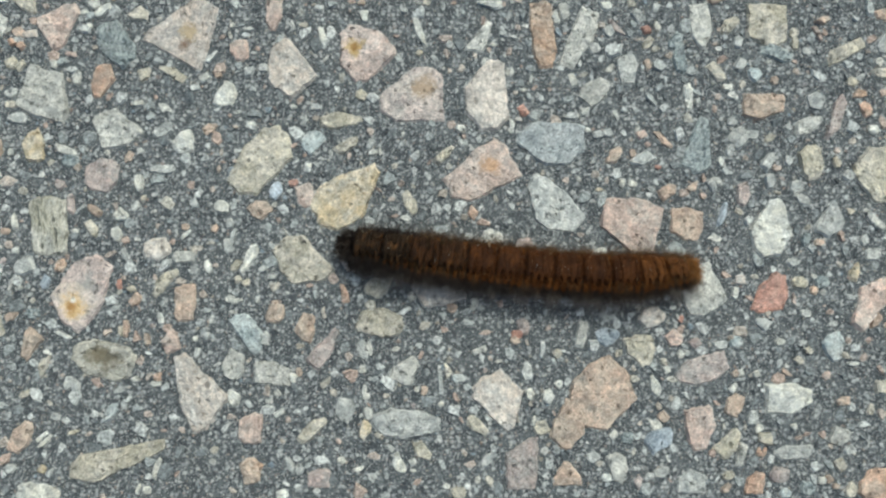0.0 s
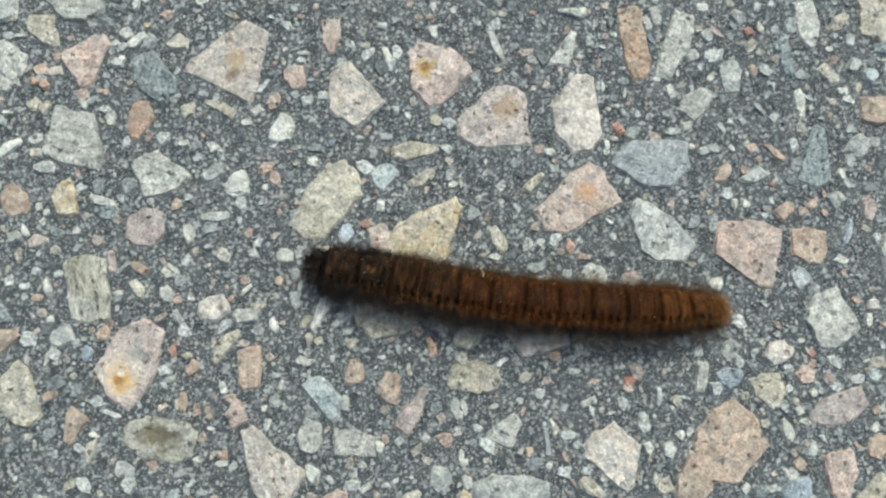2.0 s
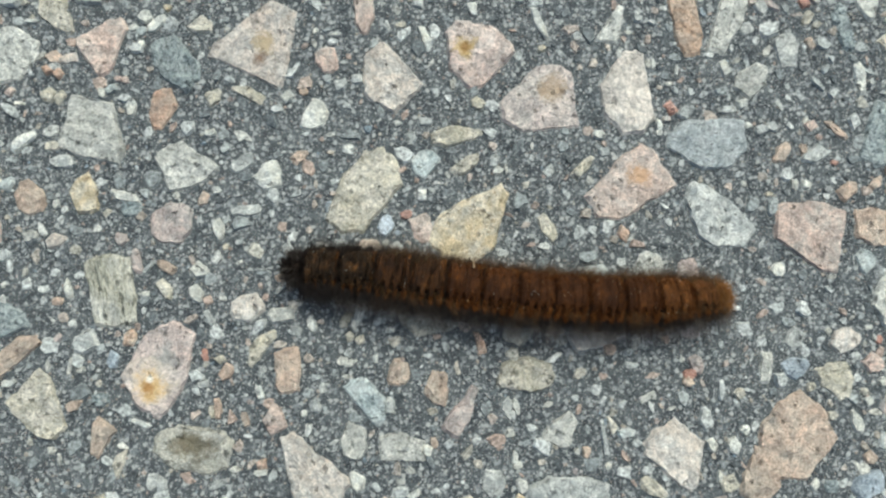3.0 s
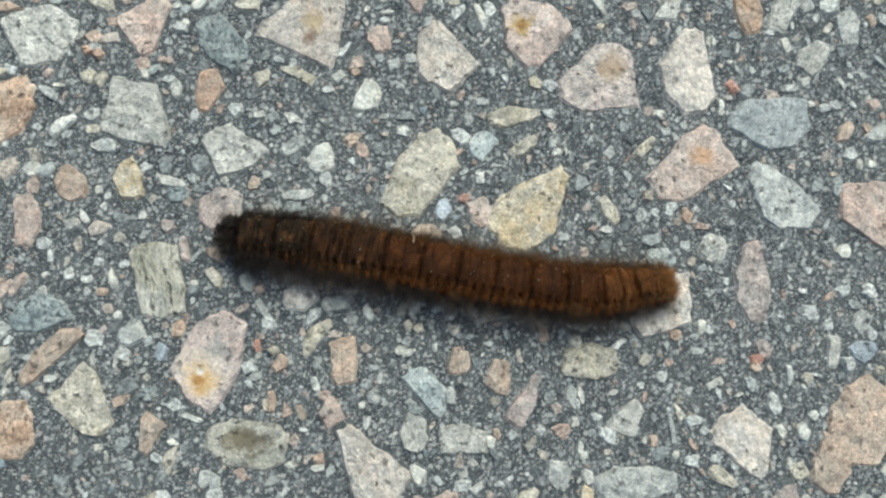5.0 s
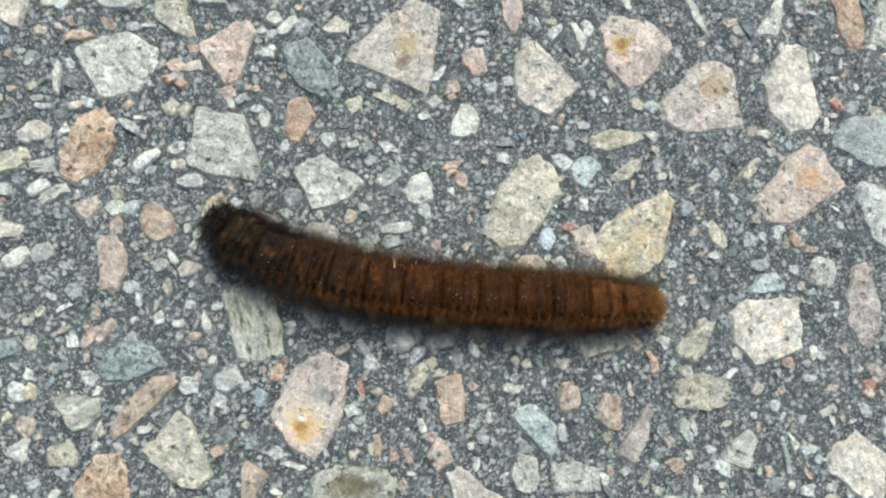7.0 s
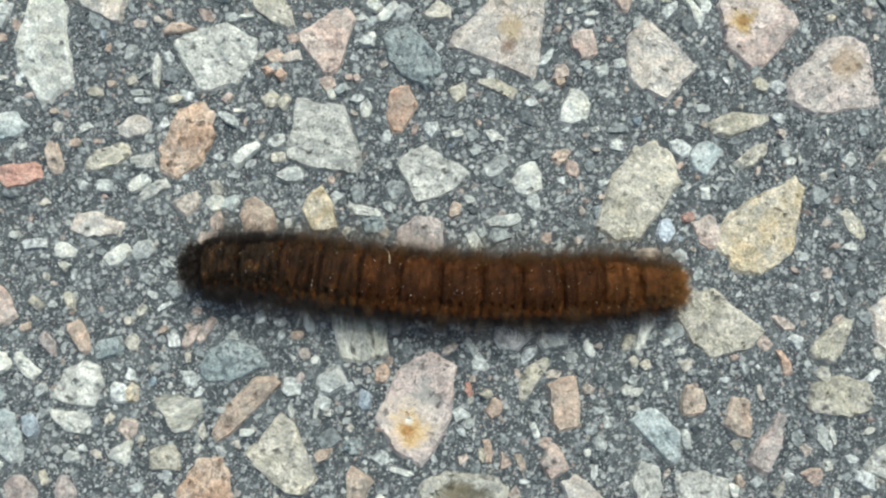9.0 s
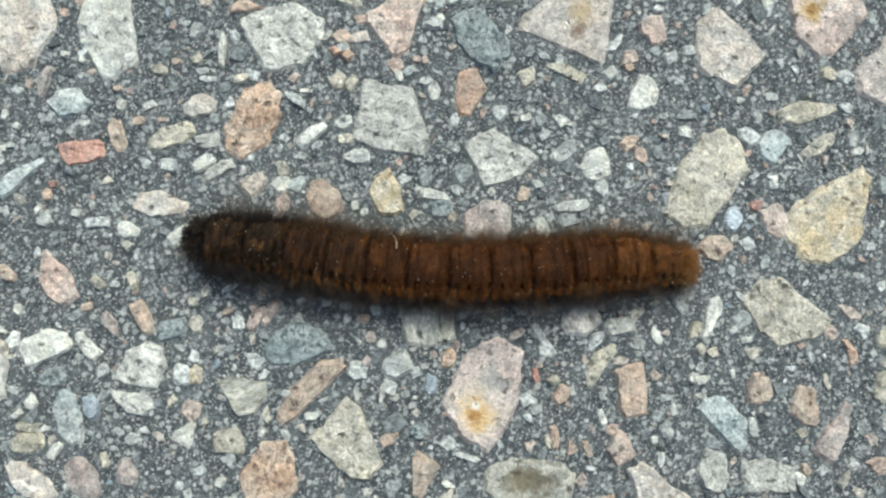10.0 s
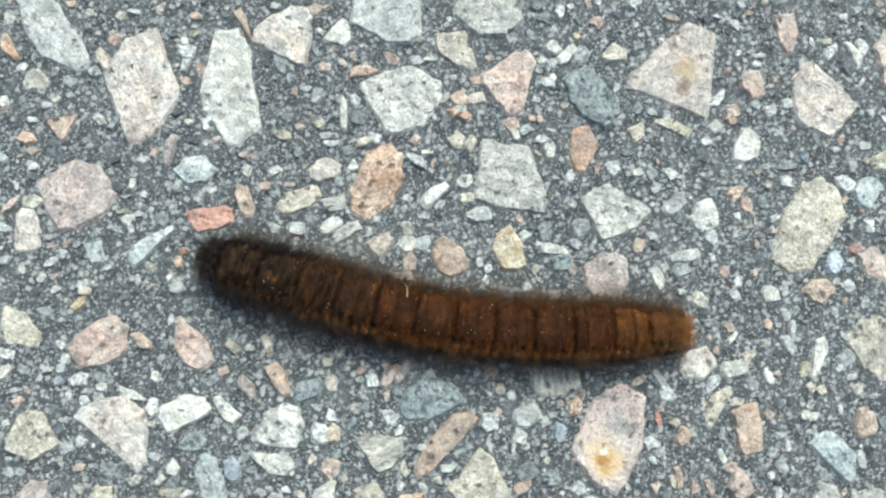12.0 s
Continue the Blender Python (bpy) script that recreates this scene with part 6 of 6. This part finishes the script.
def along(places, k):
    """Place and heading at a share k of the body, by a smooth curve through the places."""
    s = min(max(k, 0.0), 1.0) * (len(places) - 1)
    i = min(int(s), len(places) - 2)
    a, b = places[i], places[i + 1]
    before = places[i - 1] if i else a * 2 - b
    after = places[i + 2] if i + 2 < len(places) else b * 2 - a
    f = s - i
    at = 0.5 * (2 * a + (b - before) * f + (2 * before - 5 * a + 4 * b - after) * f ** 2 + (3 * a - before - 3 * b + after) * f ** 3)
    way = 0.5 * ((b - before) + 2 * (2 * before - 5 * a + 4 * b - after) * f + 3 * (3 * a - before - 3 * b + after) * f ** 2)
    return at, math.atan2(way.y, way.x)


def motions():
    crawl(0, -22, (-19.0, 7.8), (-8.6, 6.2), (1.8, 4.7), (12.2, 3.5), (22.7, 2.5), (33.2, 2.4), (43.6, 3.4))
    crawl(0.5, -20, (-23.1, 9.2), (-13.0, 7.3), (-2.8, 5.7), (7.5, 4.2), (17.7, 3.1), (28.0, 2.6), (38.4, 3.2))
    crawl(1, -20, (-26.6, 12.2), (-16.7, 8.3), (-6.4, 5.7), (4.1, 3.9), (14.7, 2.8), (25.3, 2.1), (35.9, 2.0))
    crawl(1.5, -20, (-31.7, 12.9), (-21.6, 10.3), (-11.4, 7.8), (-1.1, 5.8), (9.3, 4.4), (19.8, 3.4), (30.2, 2.2))
    crawl(2, -20, (-36.6, 12.9), (-26.0, 10.4), (-15.5, 7.7), (-4.9, 5.4), (5.8, 3.8), (16.7, 2.8), (27.5, 2.3))
    crawl(2.5, -22, (-40.8, 11.7), (-30.4, 10.9), (-20.1, 8.8), (-9.8, 6.6), (0.5, 4.9), (10.9, 3.9), (21.4, 3.4))
    crawl(3, -20, (-45.5, 12.3), (-34.8, 10.6), (-24.2, 8.3), (-13.6, 6.0), (-3.0, 4.2), (7.8, 3.2), (18.6, 3.1))
    crawl(5, -15, (-61.7, 16.6), (-51.2, 14.3), (-40.9, 11.6), (-30.6, 8.6), (-20.3, 5.8), (-9.8, 3.9), (0.9, 4.2))
    crawl(5.5, -15, (-65.2, 19.4), (-55.0, 15.9), (-44.8, 12.8), (-34.4, 9.9), (-24.0, 7.3), (-13.5, 5.3), (-2.8, 4.7))
    crawl(6, -15, (-68.8, 21.1), (-59.1, 17.1), (-49.2, 14.1), (-39.0, 11.5), (-28.9, 9.1), (-18.7, 7.1), (-8.2, 6.2))
    crawl(6.5, -14, (-72.0, 22.6), (-62.4, 17.7), (-52.4, 14.2), (-42.1, 11.4), (-31.6, 9.2), (-21.1, 7.6), (-10.4, 7.0))
    crawl(7, -10, (-74.8, 25.4), (-66.5, 19.1), (-57.1, 15.0), (-47.2, 12.3), (-37.1, 10.2), (-26.9, 8.4), (-16.7, 6.9))
    crawl(7.2, -10, (-76.7, 23.7), (-67.8, 18.5), (-58.1, 15.6), (-48.0, 13.8), (-37.9, 12.0), (-28.0, 9.8), (-18.1, 6.9))
    crawl(8.8, -4, (-89.8, 20.8), (-79.4, 19.3), (-69.2, 16.6), (-58.9, 14.1), (-48.5, 12.3), (-37.9, 11.1), (-27.5, 9.8))
    crawl(9, -3, (-91.2, 20.5), (-81.0, 19.2), (-70.9, 16.7), (-60.8, 14.3), (-50.5, 12.6), (-40.2, 11.6), (-29.9, 10.3))
    crawl(9.5, -5, (-95.4, 20.4), (-85.4, 18.7), (-75.4, 16.5), (-65.4, 14.7), (-55.2, 13.7), (-45.0, 12.9), (-34.9, 11.4))
    crawl(10, -5, (-98.8, 22.4), (-88.7, 20.1), (-78.7, 17.2), (-68.5, 15.0), (-58.0, 14.0), (-47.5, 13.6), (-37.2, 12.2))
    crawl(10.5, -3, (-101.6, 24.8), (-92.2, 20.9), (-82.6, 17.5), (-72.7, 15.4), (-62.6, 14.6), (-52.4, 14.0), (-42.5, 12.0))
    crawl(11, -2, (-105.7, 26.0), (-96.1, 21.5), (-86.3, 17.6), (-76.1, 15.0), (-65.7, 13.7), (-55.0, 13.2), (-44.5, 12.5))
    crawl(11.5, -1, (-108.1, 29.0), (-99.4, 23.3), (-90.0, 18.7), (-80.1, 15.5), (-69.9, 13.6), (-59.5, 12.5), (-49.1, 11.2))
    crawl(12, -4, (-112.8, 30.2), (-103.2, 25.9), (-93.7, 21.4), (-83.9, 17.7), (-73.7, 15.1), (-63.3, 13.4), (-52.9, 11.9))
    rows, pieces = [], [[] for _ in range(SEGMENTS + 1)]
    for t, roll, places in steps:
        middle, heading = along(places, 0.5)
        base = Matrix.Translation(middle * MM) @ Matrix.Rotation(heading, 4, "Z")
        rows.append((t, base))
        for i in range(SEGMENTS + 1):
            k = 0.026 if i == 0 else 0.05 + 0.93 * (i - 0.5) / SEGMENTS
            at, way = along(places, k)
            r = girth(k) if i else 1.9
            # a wave of lifted rings runs forward along the body
            lift = 0.3 * max(0.0, math.sin(6.283 * (k * 1.5 + t * 0.5)))
            m = Matrix.Translation(Vector((at.x, at.y, r + 0.25 + lift)) * MM) @ Matrix.Rotation(way, 4, "Z") @ Matrix.Rotation(radians(roll), 4, "X")
            pieces[i].append((t, base.inverted() @ m))
    walk(caterpillar, rows)
    for piece, path in zip([head] + segments, pieces):
        walk(piece, path)


motions()
